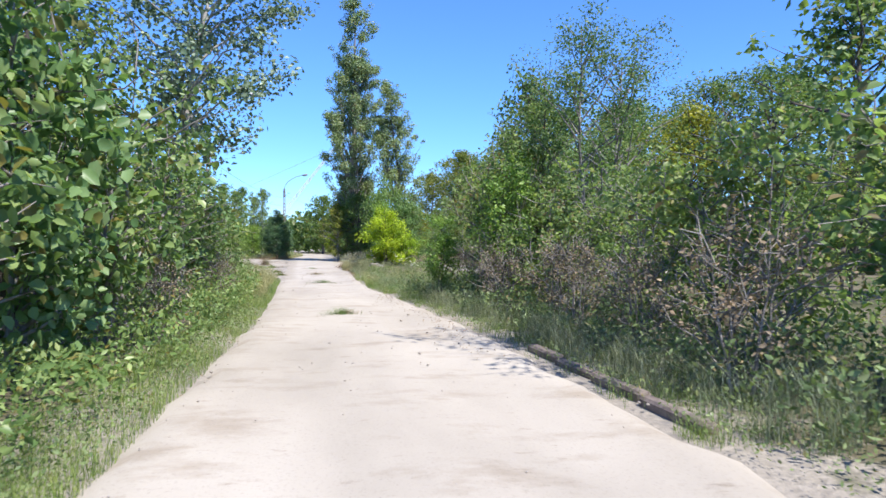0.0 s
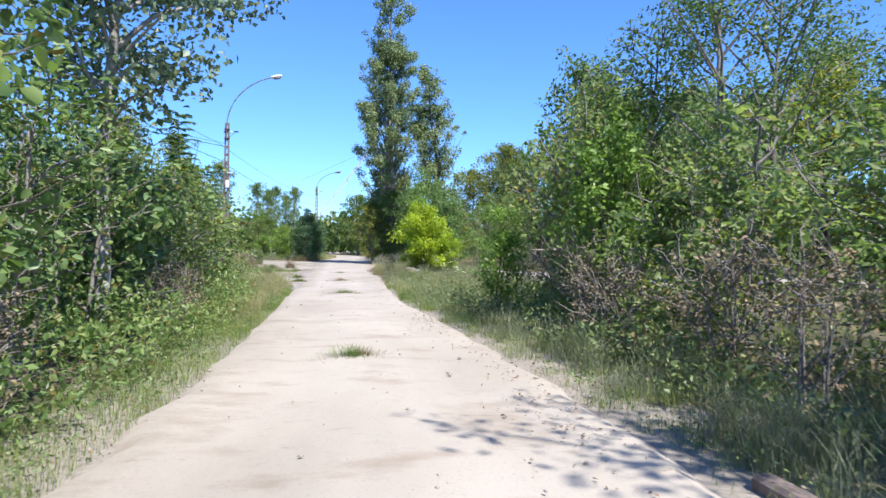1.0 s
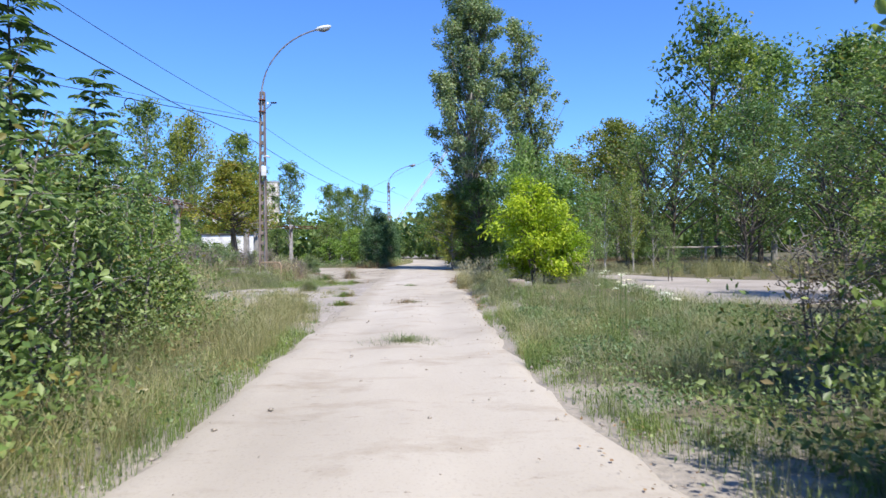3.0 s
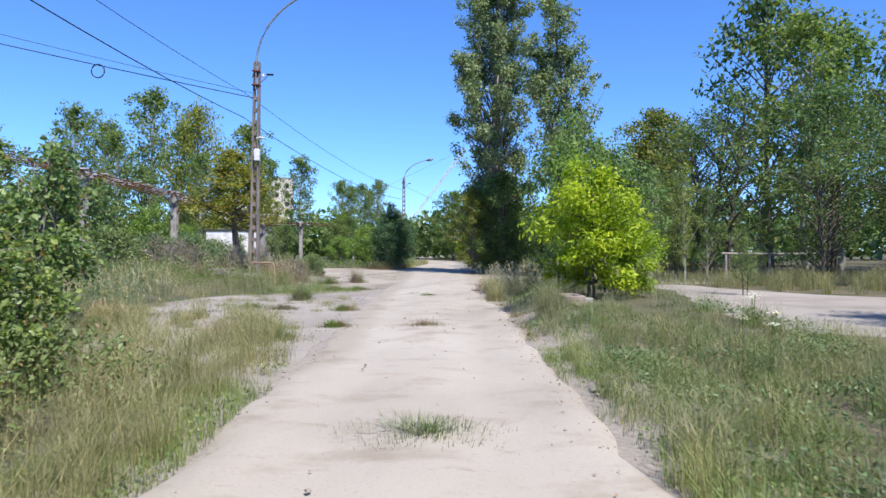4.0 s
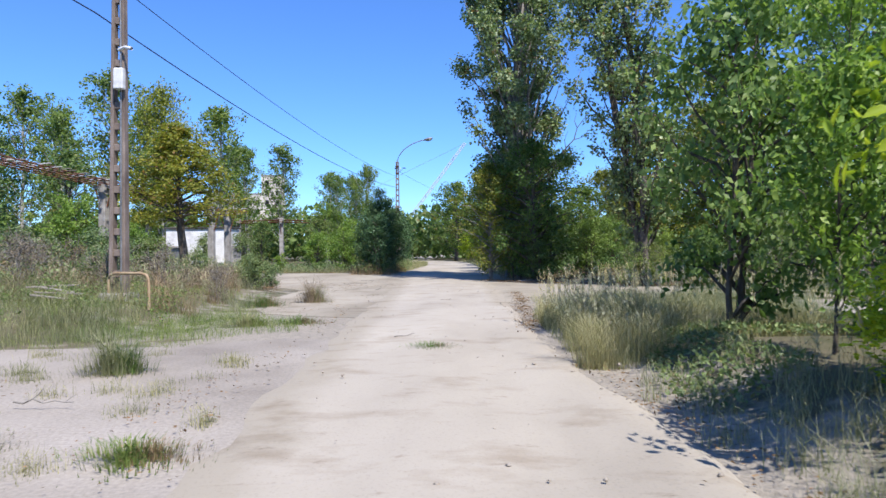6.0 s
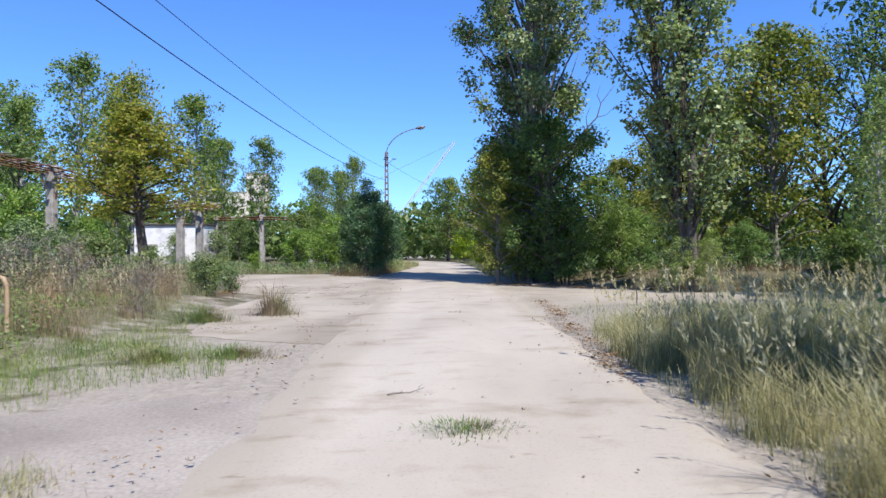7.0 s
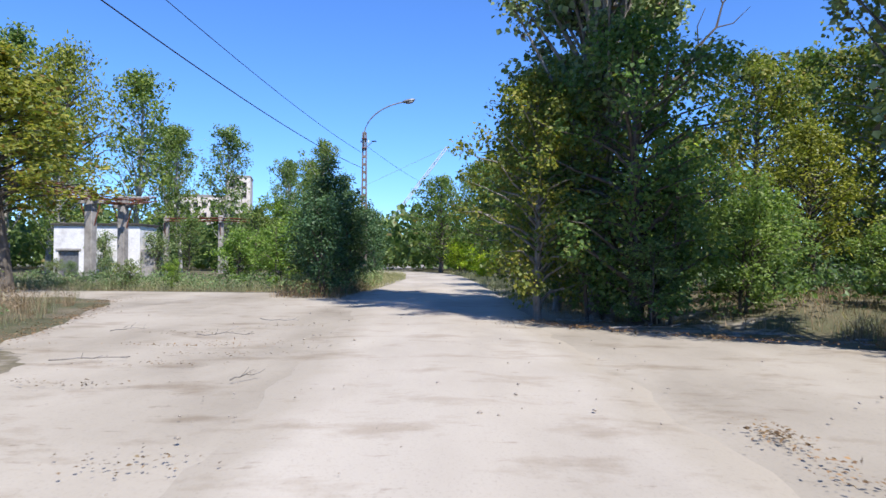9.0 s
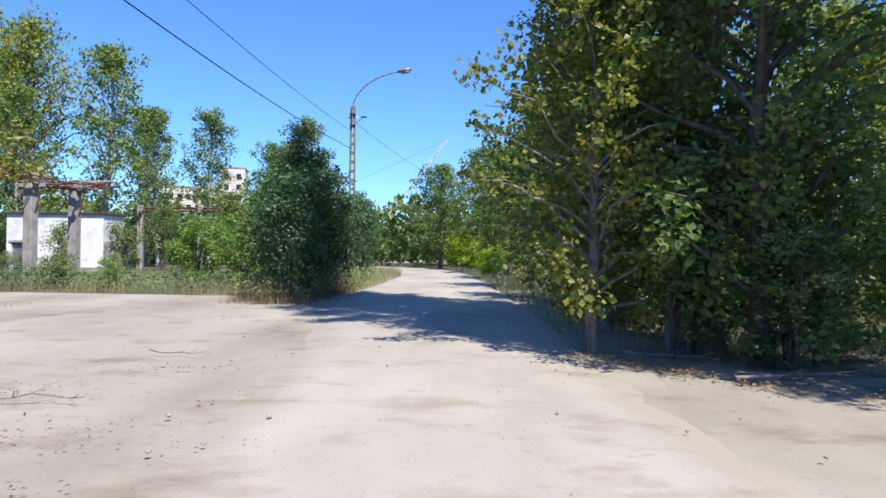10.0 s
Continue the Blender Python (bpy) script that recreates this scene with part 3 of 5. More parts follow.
lamp_a, za = build_lamp_post(-5.2, 43.8, 8.1, 10.7, 2.5, 0, 0.6, "tall slotted concrete street lamp with curved steel bracket")
bm = one_box(0.10, -0.20, 4.82 - za, 0.20, 0.14, 0.42, bev=0.02)
part("meter_box", bm, ENAMEL, lamp_a, "white metal box strapped to the pole")
part("bracket_light", tube("bracket_light", [(0.05, -0.12, 5.42 - za), (0.22, -0.2, 5.45 - za), (0.38, -0.26, 5.40 - za)], 0.035, ENAMEL), None, lamp_a, "small white lamp")
part("conduit", tube("conduit", [(0.11, -0.13, 0.2), (0.10, -0.13, 3.0), (0.09, -0.12, 5.2 - za), (0.07, -0.12, 7.0)], 0.02, STEEL, 6), None, lamp_a, "grey cable conduit")
# grey in place of enamel paints the head's underside as seen in shade
lamp_b, zb = build_lamp_post(-3.4, 81.2, 7.9, 9.5, 2.2, 0, 0.0, "concrete street lamp rising out of dark shrubs", STEEL, "lamp head greyed for its shaded underside")


def wire(name, a, b, sag, r, label):
    g = np.linspace(0, 1, 24)
    p = np.array(a)[None] + (np.array(b) - np.array(a))[None] * g[:, None]
    p[:, 2] -= sag * 4 * g * (1 - g)
    ob = new(name, tube(name, p, r, CABLE, 5))
    return tagged(ob, label, "overhead wire", "overhead wires")


wire("overhead_wire", (-5.64, 43.8, 6.12), (-3.41, 81.2, 5.98), 0.6, 0.014, "black overhead wire strung between lamp posts")
wire("overhead_wire", (-5.58, 43.8, 7.0), (-3.57, 81.2, 6.85), 0.52, 0.010, "thin black overhead wire strung between lamp posts")
wire("overhead_wire", (-4.46, -6.0, 8.96), (-5.64, 43.8, 6.12), 1.38, 0.014, "black overhead wire strung above the hedge")
wire("overhead_wire", (-5.1, -6.0, 9.63), (-5.58, 43.8, 7.0), 1.32, 0.009, "thin black overhead wire strung above the hedge")
wire("overhead_wire", (-20.0, 36.0, 9.0), (-5.2, 43.8, 6.8), 0.10, 0.016, "black cable slung sideways to the lamp post")
wire("overhead_wire", (-20.0, 35.6, 9.5), (-5.2, 43.7, 6.95), 0.15, 0.009, "thin twisted cable slung sideways to the lamp post")
wire("overhead_wire", (-3.3, 81.2, 7.2), (4.0, 124.0, 8.6), 0.9, 0.010, "thin black overhead wire leading on")
loop = [(0.22 * math.cos(a), 0.0, 0.22 * math.sin(a)) for a in np.linspace(0, 6.28, 20)]
coil = new("cable_coil", tube("cable_coil", loop, 0.02, CABLE, 6))
coil.matrix_basis = Matrix.Translation((-9.68, 41.44, 7.19))
tagged(coil, "loop of spare black cable hung on the wire", "cable coil")

# ---------------------------------------------------------------- pipe trestle, white hut, far ruin


def build_trestle(posts, label, tail=()):
    """A rusty rack of rails and slats on concrete posts: (x, y, rail height)."""
    ob = thing("cable_trestle", label, "trestle", Matrix.Translation((posts[0][0], posts[0][1], 0)), "trestles")
    o = Vector((posts[0][0], posts[0][1], 0))
    way = (Vector(posts[-1]) - Vector(posts[0])).normalized()
    side = way.cross(Vector((0, 0, 1))).normalized()
    rng = random.Random(5)
    for x, y, z in posts:
        p = Vector((x, y, 0)) - o
        ang = math.degrees(math.atan2(way.y, way.x))
        bm = bmesh.new()
        box(bm, 0, 0, (z + 0.45) / 2 - 0.1, 0.42, 0.42, z + 0.65, m=Matrix.Translation(p) @ pose(0, 0, 0, 0, 0, ang), bev=0.03)
        post = part("post", bm, CONCRETE, ob)
        part("crossbeam", one_box(0, 0, z - 0.12, 0.16, 1.3, 0.16, m=Matrix.Translation(p) @ pose(0, 0, 0, 0, 0, ang), bev=0.015), CONCRETE, post)
        for s in (-1, 1):
            part("strut", tube("strut", [p + side * s * 0.55 + Vector((0, 0, z - 0.15)), p + side * s * 0.2 + Vector((0, 0, z - 1.3))], 0.035, RUST, 5), None, post)
    for (x0, y0, z0), (x1, y1, z1) in zip(posts + list(tail), posts[1:] + list(tail)):
        a, b = Vector((x0, y0, z0)) - o, Vector((x1, y1, z1)) - o
        for s in (-0.5, 0.0, 0.5):
            for dz in (0.0, 0.22):
                part("rail", tube("rail", [a + side * s + Vector((0, 0, dz)), (a + b) / 2 + side * s + Vector((0, 0, dz - 0.05)), b + side * s + Vector((0, 0, dz))], 0.035, RUST, 5), None, ob)
        n = int((b - a).length / 0.45)
        ang = math.degrees(math.atan2(way.y, way.x))
        for i in range(n):
            c = a + (b - a) * ((i + 0.5) / n)
            bm = one_box(0, 0, 0, 0.10 + 0.12 * rng.random(), 1.25 + 0.3 * rng.random(), 0.03, m=Matrix.Translation(c + Vector((0, 0, 0.26 * rng.choice((0, 1)) + 0.02))) @ pose(0, 0, 0, rng.uniform(-5, 5), rng.uniform(-9, 9), ang + rng.uniform(-12, 12)))
            part("slat", bm, (TIMBER, RUST, ENAMEL)[int(rng.random() ** 1.3 * 3)], ob)
    return ob


build_trestle([(-24.0, 41.0, 6.6), (-20.7, 59.7, 5.8), (-19.2, 69.0, 5.2), (-16.7, 79.0, 4.1), (-16.8, 82.6, 4.15)], "rusty cable rack with loose slats on concrete posts", [(-16.7, 85.6, 4.6)])
build_trestle([(-23.0, 103.4, 4.4), (-18.5, 104.0, 4.5), (-13.6, 104.6, 4.4)], "rusty pipe rack on a slim concrete post")


def build_hut():
    """A whitewashed hut with a dark doorway, a thin flat roof and a grey cement box at its side."""
    ob = thing("white_hut", "small whitewashed masonry hut with a flat dark roof", "hut", Matrix.Translation((-22.5, 92.2, 0)))
    w, d, h, t = 5.8, 2.6, 3.4, 0.3
    x0, x1, head = -w / 2 + 0.3, -w / 2 + 1.7, 1.7
    bm = bmesh.new()
    for a, b, low, top in ((-w / 2, x0, -0.2, h), (x0, x1, head, h), (x1, w / 2, -0.2, h)):
        box(bm, (a + b) / 2, -d / 2 + t / 2, (low + top) / 2, b - a, t, top - low)
    for x in (-w / 2 + t / 2, w / 2 - t / 2):
        box(bm, x, 0, h / 2 - 0.1, t, d - 2 * t, h + 0.2)
    box(bm, 0, d / 2 - t / 2, h / 2 - 0.1, w, t, h + 0.2)
    part("wall", bm, WHITEWASH, ob)
    part("roof", one_box(0, 0, h + 0.07, w + 0.24, d + 0.3, 0.14, bev=0.02), ROOFING, ob, "thin dark tarred roof slab")
    door = part("door", one_box((x0 + x1) / 2, -d / 2 + 0.2, head / 2 - 0.1, x1 - x0, 0.06, head + 0.2), STEEL, ob, "dull blue-grey sheet metal door")
    for k in range(3):
        part("door_rib", one_box(x0 + 0.25 + 0.45 * k, -d / 2 + 0.155, head / 2, 0.05, 0.03, head - 0.1), STEEL, door)
    part("lintel", one_box((x0 + x1) / 2, -d / 2 - 0.02, head + 0.07, x1 - x0 + 0.3, 0.08, 0.14, bev=0.01), CONCRETE, ob, "grey cement lintel")
    part("plinth", one_box(x1 / 2 + w / 4, -d / 2 - 0.03, 0.05, w / 2 - x1, 0.06, 0.4, bev=0.015), CONCRETE, ob, "grey cement plinth")
    part("side_box", one_box(w / 2 + 0.5, -d / 2 + 0.8, 0.82, 0.98, 1.5, 2.0, bev=0.03), CONCRETE, ob, "grey cement box against the side wall")
    for k, (x, turn) in enumerate(((-2.2, 10), (-1.6, -14), (-0.9, 5), (1.2, 20))):
        part("roof_board", one_box(0, 0, 0, 0.7, 0.12, 0.03, m=Matrix.Translation((x, -d / 2 + 0.2, h + 0.16 + 0.03 * (k % 2))) @ pose(0, 0, 0, 0, 6, turn)), TIMBER, ob)


build_hut()


def build_block():
    """The far ruin: a stepped block of flats, dark panels for its empty windows."""
    ob = thing("apartment_block", "derelict beige apartment block behind the poplars", "building", Matrix.Translation((-63.5, 239, 0)) @ pose(0, 0, 0, 0, 0, 12))
    for x0, x1, top in ((-14.0, 2.0, 18.6), (2.0, 8.5, 24.2)):
        part("wall", one_box((x0 + x1) / 2, 0, top / 2, x1 - x0, 10, top), PLASTER, ob)
        part("parapet", one_box((x0 + x1) / 2, 0, top + 0.2, x1 - x0 + 0.3, 10.3, 0.4), CONCRETE, ob)
        n = int((x1 - x0) / 2.2)
        for fl in range(int(top / 2.9)):
            for i in range(n):
                x = x0 + (i + 0.5) * (x1 - x0) / n
                z = 1.7 + fl * 2.9
                bm = bmesh.new()
                for cx, cz, sx, sz in ((x - 0.62, z, 0.1, 1.5), (x + 0.62, z, 0.1, 1.5), (x, z + 0.7, 1.2, 0.1), (x, z - 0.75, 1.4, 0.12)):
                    box(bm, cx, -5.05, cz, sx, 0.2, sz)
                window = part("window", bm, CONCRETE, ob)
                # the wall is solid: this near-black panel paints the shade indoors
                part("shade_panel", one_box(x, -5.0, z, 1.14, 0.06, 1.36), DARK, window, "dark panel for the shade inside an empty window")


build_block()


def build_crane():
    """A far white and red lattice boom."""
    ob = thing("crane", "distant white lattice crane boom above the trees", "crane", Matrix.Translation((-32, 300, 0)))
    a, b = Vector((0, 0, 0)), Vector((33.0, 0, 43.5))
    way = (b - a).normalized()
    n1, n2 = Vector((0, 1, 0)), way.cross(Vector((0, 1, 0)))
    for s in (-1, 1):
        for q in (-1, 1):
            part("chord", tube("chord", [a + (n1 * s + n2 * q) * 0.5, b + (n1 * s + n2 * q) * 0.35], 0.13, ENAMEL, 5), None, ob)
    for i in range(24):
        p, q = a + (b - a) * (i / 24), a + (b - a) * ((i + 1) / 24)
        s = 1 if i % 2 else -1
        part("lacing", tube("lacing", [p + n2 * 0.5 * s, q - n2 * 0.5 * s], 0.09, ENAMEL if i % 4 else RUST, 4), None, ob)
    part("stay", tube("stay", [b, Vector((-6, 0, 25))], 0.05, STEEL, 4), None, ob)


build_crane()


def build_kerb():
    """Low concrete kerb stones along the near right edge."""
    for i in range(4):
        y = 5.1 + i * 1.04
        x = road_right(y) + 0.22
        bm = one_box(0, 0, 0, 0.14, 0.97, 0.20, bev=0.025)
        ob = part("kerb_stone", bm, POLE)
        ob.matrix_basis = Matrix.Translation((x, y, -0.065 + 0.02 * wobble(i, 1, 0.7))) @ pose(0, 0, 0, 0, 4 * wobble(i, 2, 0.9), 3.5 + 4 * wobble(i, 3, 0.8))
        tagged(ob, "worn half-buried concrete kerb stone at the track's edge", "kerb stone", "kerb stones")


build_kerb()


def build_small_things():
    ob = thing("planter", "low square concrete planter among weeds", "planter", Matrix.Translation((4.45, 32.3, 0.25)) @ pose(0, 0, 0, 0, 0, 6) @ Matrix.Diagonal((0.78, 0.78, 0.78, 1)))
    for cx, cy, sx, sy in ((0, -0.46, 0.50, 0.08), (0, 0.46, 0.50, 0.08), (-0.21, 0, 0.08, 0.84), (0.21, 0, 0.08, 0.84)):
        part("side", one_box(cx, cy, 0.12, sx, sy, 0.36, bev=0.012), OLD_BRICK, ob, "pinkish weathered concrete side")
    part("soil", one_box(0, 0, 0.17, 0.34, 0.84, 0.06), SOIL, ob, "dry soil")
    part("block", one_box(0.46, 0.15, 0.08, 0.36, 0.30, 0.26, m=pose(0, 0, 0, 0, 0, 14), bev=0.02), CONCRETE, ob, "loose grey concrete block")
    ob = thing("gas_pipe", "bent ochre pipe standing out of the weeds", "pipe", Matrix.Translation((-5.3, 43.2, ground_z(-5.3, 43.2))))
    part("pipe", tube("pipe", [(0.0, 0.4, -0.2), (0.0, 0.4, 0.36), (0.05, 0.38, 0.47), (0.16, 0.35, 0.5), (0.85, 0.0, 0.5), (0.98, -0.05, 0.47), (1.02, -0.05, 0.38), (1.02, -0.05, -0.2)], 0.03, OCHRE, 8), None, ob)
    ob = thing("dry_stalk", "thin brown dead stalk standing in the grass", "stalk", Matrix.Translation((4.3, 46.2, ground_z(4.3, 46.2) - 0.05)))
    part("stem", tube("stem", [(0, 0, 0), (0.02, 0.0, 0.35), (-0.01, 0.01, 0.65), (-0.04, 0.0, 0.95)], [0.012, 0.010, 0.008, 0.004], BARK, 6), None, ob)
    for a, b in ((0.5, 0.16), (0.68, -0.14), (0.8, 0.10)):
        part("twig", tube("twig", [(0, 0.005, a), (b * 0.6, 0.0, a + 0.10), (b, 0.02, a + 0.22)], [0.006, 0.005, 0.003], BARK, 5), None, ob)
    ob = thing("barrier_rail", "pale pipe rail on short posts by the yard", "rail", Matrix.Translation((15.6, 49.6, 0.0)) @ pose(0, 0, 0, 0, 0, 8))
    part("rail", tube("rail", [(-2.2, 0, 1.22), (0, 0, 1.20), (2.2, 0, 1.22)], 0.05, TIMBER, 8), None, ob)
    for x in (-2.0, 0, 2.0):
        part("post", one_box(x, 0, 0.55, 0.09, 0.09, 1.22, bev=0.01), CONCRETE, ob)
    rng = random.Random(8)
    for i in range(4):
        bm = one_box(0, 0, 0, 0.8 + 0.4 * rng.random(), 0.13, 0.03, bev=0.006)
        ob = part("plank", bm, TIMBER)
        ob.matrix_basis = Matrix.Translation((-6.2 + 0.5 * rng.random(), 42.3 + 0.3 * i, ground_z(-6.2, 42.4) + 0.12 + 0.05 * i)) @ pose(0, 0, 0, rng.uniform(-6, 6), rng.uniform(-8, 8), rng.uniform(-25, 25))
        tagged(ob, "pale weathered plank lying in the weeds", "plank", "heap of planks")


build_small_things()

# ---------------------------------------------------------------- shrubs and trees


def dome(r):
    return lambda q: r * (0.55 + 0.9 * q * (1 - q) * 1.6) * (1 - 0.55 * q ** 3)


def column(r):
    return lambda q: r * min(1.0, 0.75 + 1.2 * q) * (1 - q ** 2.6) ** 0.8 + 0.12


def cone(r):
    return lambda q: r * min(1.0, 0.7 + 2.0 * q) * (1 - q) ** 0.75 + 0.2


def egg(r):
    return lambda q: r * (math.sin(math.pi * min(1.0, 0.18 + 0.80 * q)) ** 0.8)


HEDGE = [grow(10 + i, 3.2, 0.03, dome(1.5), 40, 0.5, 0.05, 0.33, 3100, (0.092, 0.116, 0.103, 0.088)[i], LEAF_HEDGE, BARK_GREY, stems=4, twigs=0.25, slim=(0.5, 0.75, 0.6, 0.48)[i], full=True) for i in range(4)]
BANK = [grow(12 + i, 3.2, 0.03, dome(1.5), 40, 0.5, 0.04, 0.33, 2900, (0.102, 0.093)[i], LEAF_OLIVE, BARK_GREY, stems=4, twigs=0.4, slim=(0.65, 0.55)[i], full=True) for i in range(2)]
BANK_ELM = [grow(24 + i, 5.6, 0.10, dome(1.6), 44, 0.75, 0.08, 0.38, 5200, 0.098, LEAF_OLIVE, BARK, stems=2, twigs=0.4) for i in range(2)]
HEDGE_FAR = [grow(16 + i, 3.2, 0.02, dome(1.5), 36, 0.5, 0.05, 0.45, 2500, 0.168, LEAF_SAGE, BARK, stems=3) for i in range(2)]
ELM = [grow(20 + i, 5.6, 0.10, dome(1.7), 44, 0.75, 0.09, 0.38, 6000, 0.096, LEAF_ELM, BARK, stems=2, twigs=0.2) for i in range(3)]
SAPLING = [grow(30 + i, 3.4, 0.08, dome(0.95), 30, 0.9, 0.035, 0.32, 4200, 0.105, LEAF_BRIGHT, BARK, stems=2) for i in range(2)]
LIME = grow(40, 3.0, 0.02, dome(1.35), 40, 0.5, 0.05, 0.36, 7400, 0.120, LEAF_LIME, BARK, stems=4, hang=0.2, slim=0.42, full=True)
GREENBUSH = grow(44, 4.3, 0.03, dome(1.8), 46, 0.6, 0.07, 0.38, 4200, 0.155, LEAF_BRIGHT, BARK, stems=3, hang=0.1)
LIME_FAR = grow(43, 3.0, 0.02, dome(1.35), 30, 0.5, 0.05, 0.40, 2600, 0.17, LEAF_LIME, BARK, stems=3, hang=0.2)
MAPLE = grow(41, 4.3, 0.03, dome(1.8), 56, 0.6, 0.07, 0.36, 6600, 0.13, LEAF_MAPLE, BARK, stems=3, hang=0.1)
POPLAR_A = grow(50, 22.6, 0.07, column(2.42), 180, 1.9, 0.30, 0.48, 58000, 0.128, LEAF_POPLAR, BARK_GREY, stems=3, slim=0.85, inner=0.4, nodes=4, apart=0.05)
POPLAR_B = grow(51, 14.4, 0.05, column(1.7), 110, 1.9, 0.19, 0.42, 21000, 0.125, LEAF_POPLAR, BARK, stems=2, slim=0.85, lean=-2.0, inner=0.25, nodes=4, apart=0.05)
LINDEN_NEAR = grow(86, 8.2, 0.03, egg(2.9), 70, 0.4, 0.2, 0.46, 10500, 0.12, LEAF_LINDEN, BARK, slim=0.85)
LINDEN_SUN = grow(84, 8.2, 0.05, egg(2.9), 80, 0.4, 0.14, 0.46, 11500, 0.134, LEAF_SUNNY, BARK_GREY, slim=0.85)
ASPEN = [grow(60 + i, 13.0, 0.09, egg(2.3), 64, 1.4, 0.17, 0.52, 5200, 0.205, LEAF_ASPEN, BARK_PALE, slim=0.8, inner=0.2) for i in range(3)]
WHITE_POPLAR = grow(65, 8.2, 0.32, egg(2.1), 46, 0.6, 0.085, 0.46, 14000, 0.10, LEAF_SILVER, BARK_PALE, slim=0.75, twigs=0.2, lean=0.9)
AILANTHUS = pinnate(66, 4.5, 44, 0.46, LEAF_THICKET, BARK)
CHESTNUT = grow(70, 9.0, 0.31, cone(2.9), 84, 0.25, 0.2, 0.46, 12000, 0.17, LEAF_RUST, BARK)
LINDEN = [grow(80 + i, 8.2, 0.06, egg(2.9), 80, 0.4, 0.2, 0.50, 6200, 0.175, LEAF_LINDEN, BARK, slim=0.85) for i in range(2)]
LOCUST = [grow(90 + i, 8.0, 0.10, egg(2.4), 60, 0.8, 0.13, 0.50, 7400, 0.146, LEAF_ELM, BARK, slim=0.45) for i in range(2)]
LOCUST_FAR = [grow(92 + i, 8.0, 0.10, egg(2.4), 48, 0.8, 0.13, 0.60, 3500, 0.25, LEAF_ELM, BARK, slim=0.5) for i in range(2)]
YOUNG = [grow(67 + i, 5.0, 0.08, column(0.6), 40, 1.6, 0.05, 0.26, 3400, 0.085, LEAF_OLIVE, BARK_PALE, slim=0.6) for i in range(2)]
ELM_GREY = grow(27, 6.4, 0.08, egg(2.3), 60, 0.8, 0.12, 0.44, 6400, 0.117, LEAF_ELM, BARK, stems=2)
ELM_NEAR = grow(29, 6.3, 0.08, egg(2.0), 60, 0.9, 0.08, 0.40, 15000, 0.072, LEAF_ELM, BARK_GREY, stems=2)
AIRY_ELM = grow(28, 5.6, 0.12, dome(1.7), 30, 0.8, 0.08, 0.34, 2600, 0.09, LEAF_ELM, BARK, stems=2, twigs=0.3)
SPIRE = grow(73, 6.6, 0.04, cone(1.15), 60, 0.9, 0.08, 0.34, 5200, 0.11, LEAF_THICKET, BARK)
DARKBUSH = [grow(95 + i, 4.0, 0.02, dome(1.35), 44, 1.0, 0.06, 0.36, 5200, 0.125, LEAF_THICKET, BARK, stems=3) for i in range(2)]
SHADEBUSH = [grow(97 + i, 4.0, 0.02, dome(1.35), 40, 1.0, 0.06, 0.34, 4600, 0.105, LEAF_DARK, BARK, stems=3, full=True) for i in range(2)]
GOLDEN = grow(99, 8.0, 0.15, egg(2.6), 60, 0.5, 0.15, 0.7, 7500, 0.17, LEAF_GOLD, BARK)

DRY = [grow(110 + i, 1.9, 0.02, dome(0.9), 34, 0.7, 0.03, 0.22, 1200, 0.06, GRASS_BROWN, BARK_GREY, stems=4, twigs=0.7) for i in range(2)]

rnd = random.Random(4)


def put(name, kinds, label, category, rows, group):
    """rows: x, y, scale, stretch upwards."""
    for i, (x, y, s, tall) in enumerate(rows):
        meshes = kinds[i % len(kinds)] if isinstance(kinds, list) else kinds
        plant(name, meshes, label, category, x, y, turn=rnd.uniform(0, 360), scale=s, tall=tall, group=group)


put("hedge_shrub", HEDGE, "dense mixed green roadside shrub with dry twigs", "shrub", [
    (-0.5, 4.6, 1.25, 1.2), (-0.5, 7.0, 1.2, 1.15), (-0.4, 9.2, 1.1, 1.1), (-0.3, 11.4, 0.98, 1.0), (-0.5, 13.4, 0.95, 1.0), (-0.8, 15.6, 0.92, 0.98),
    (-0.9, 17.8, 0.95, 0.95), (-1.1, 20.0, 0.95, 0.95), (-1.7, 22.2, 0.92, 0.95), (-2.6, 24.4, 0.85, 0.95), (-3.8, 26.4, 0.7, 0.9), (-0.9, 21.4, 0.7, 1.0), (-1.1, 23.4, 0.6, 1.0), (-1.6, 25.4, 0.5, 0.95), (-3.2, 20.6, 1.05, 1.1),
    (-5.6, 28.0, 0.6, 0.9), (-3.6, 19.0, 0.95, 1.0), (-4.9, 30.6, 0.9, 1.05), (-6.4, 32.4, 0.85, 1.05)], "hedge along the track")
put("elm", ELM, "young leafy elm standing in the hedge", "tree", [
    (-2.4, 5.6, 0.95, 1.0), (-2.6, 8.4, 0.9, 1.0), (-1.9, 9.6, 1.05, 1.1), (-2.8, 12.4, 1.0, 1.1), (-3.4, 11.6, 0.75, 1.0), (-4.0, 16.5, 0.65, 1.0), (-5.6, 20.0, 0.7, 0.95),
    (-6.4, 12.5, 0.9, 1.0), (-8.0, 24.5, 0.75, 0.9), (-10.0, 30.0, 0.8, 0.9)], "elms in the hedge")
plant("white_poplar", WHITE_POPLAR, "white poplar with pale trunk and silvery leaves", "tree", -0.3, 13.8)
put("tree_of_heaven", [AILANTHUS], "thin dark tree of heaven sapling with feathered leaves", "sapling", [(-1.6, 21.8, 1.0, 1.0), (-0.9, 22.4, 0.72, 1.0), (-2.4, 23.0, 0.75, 1.0)], "trees of heaven")
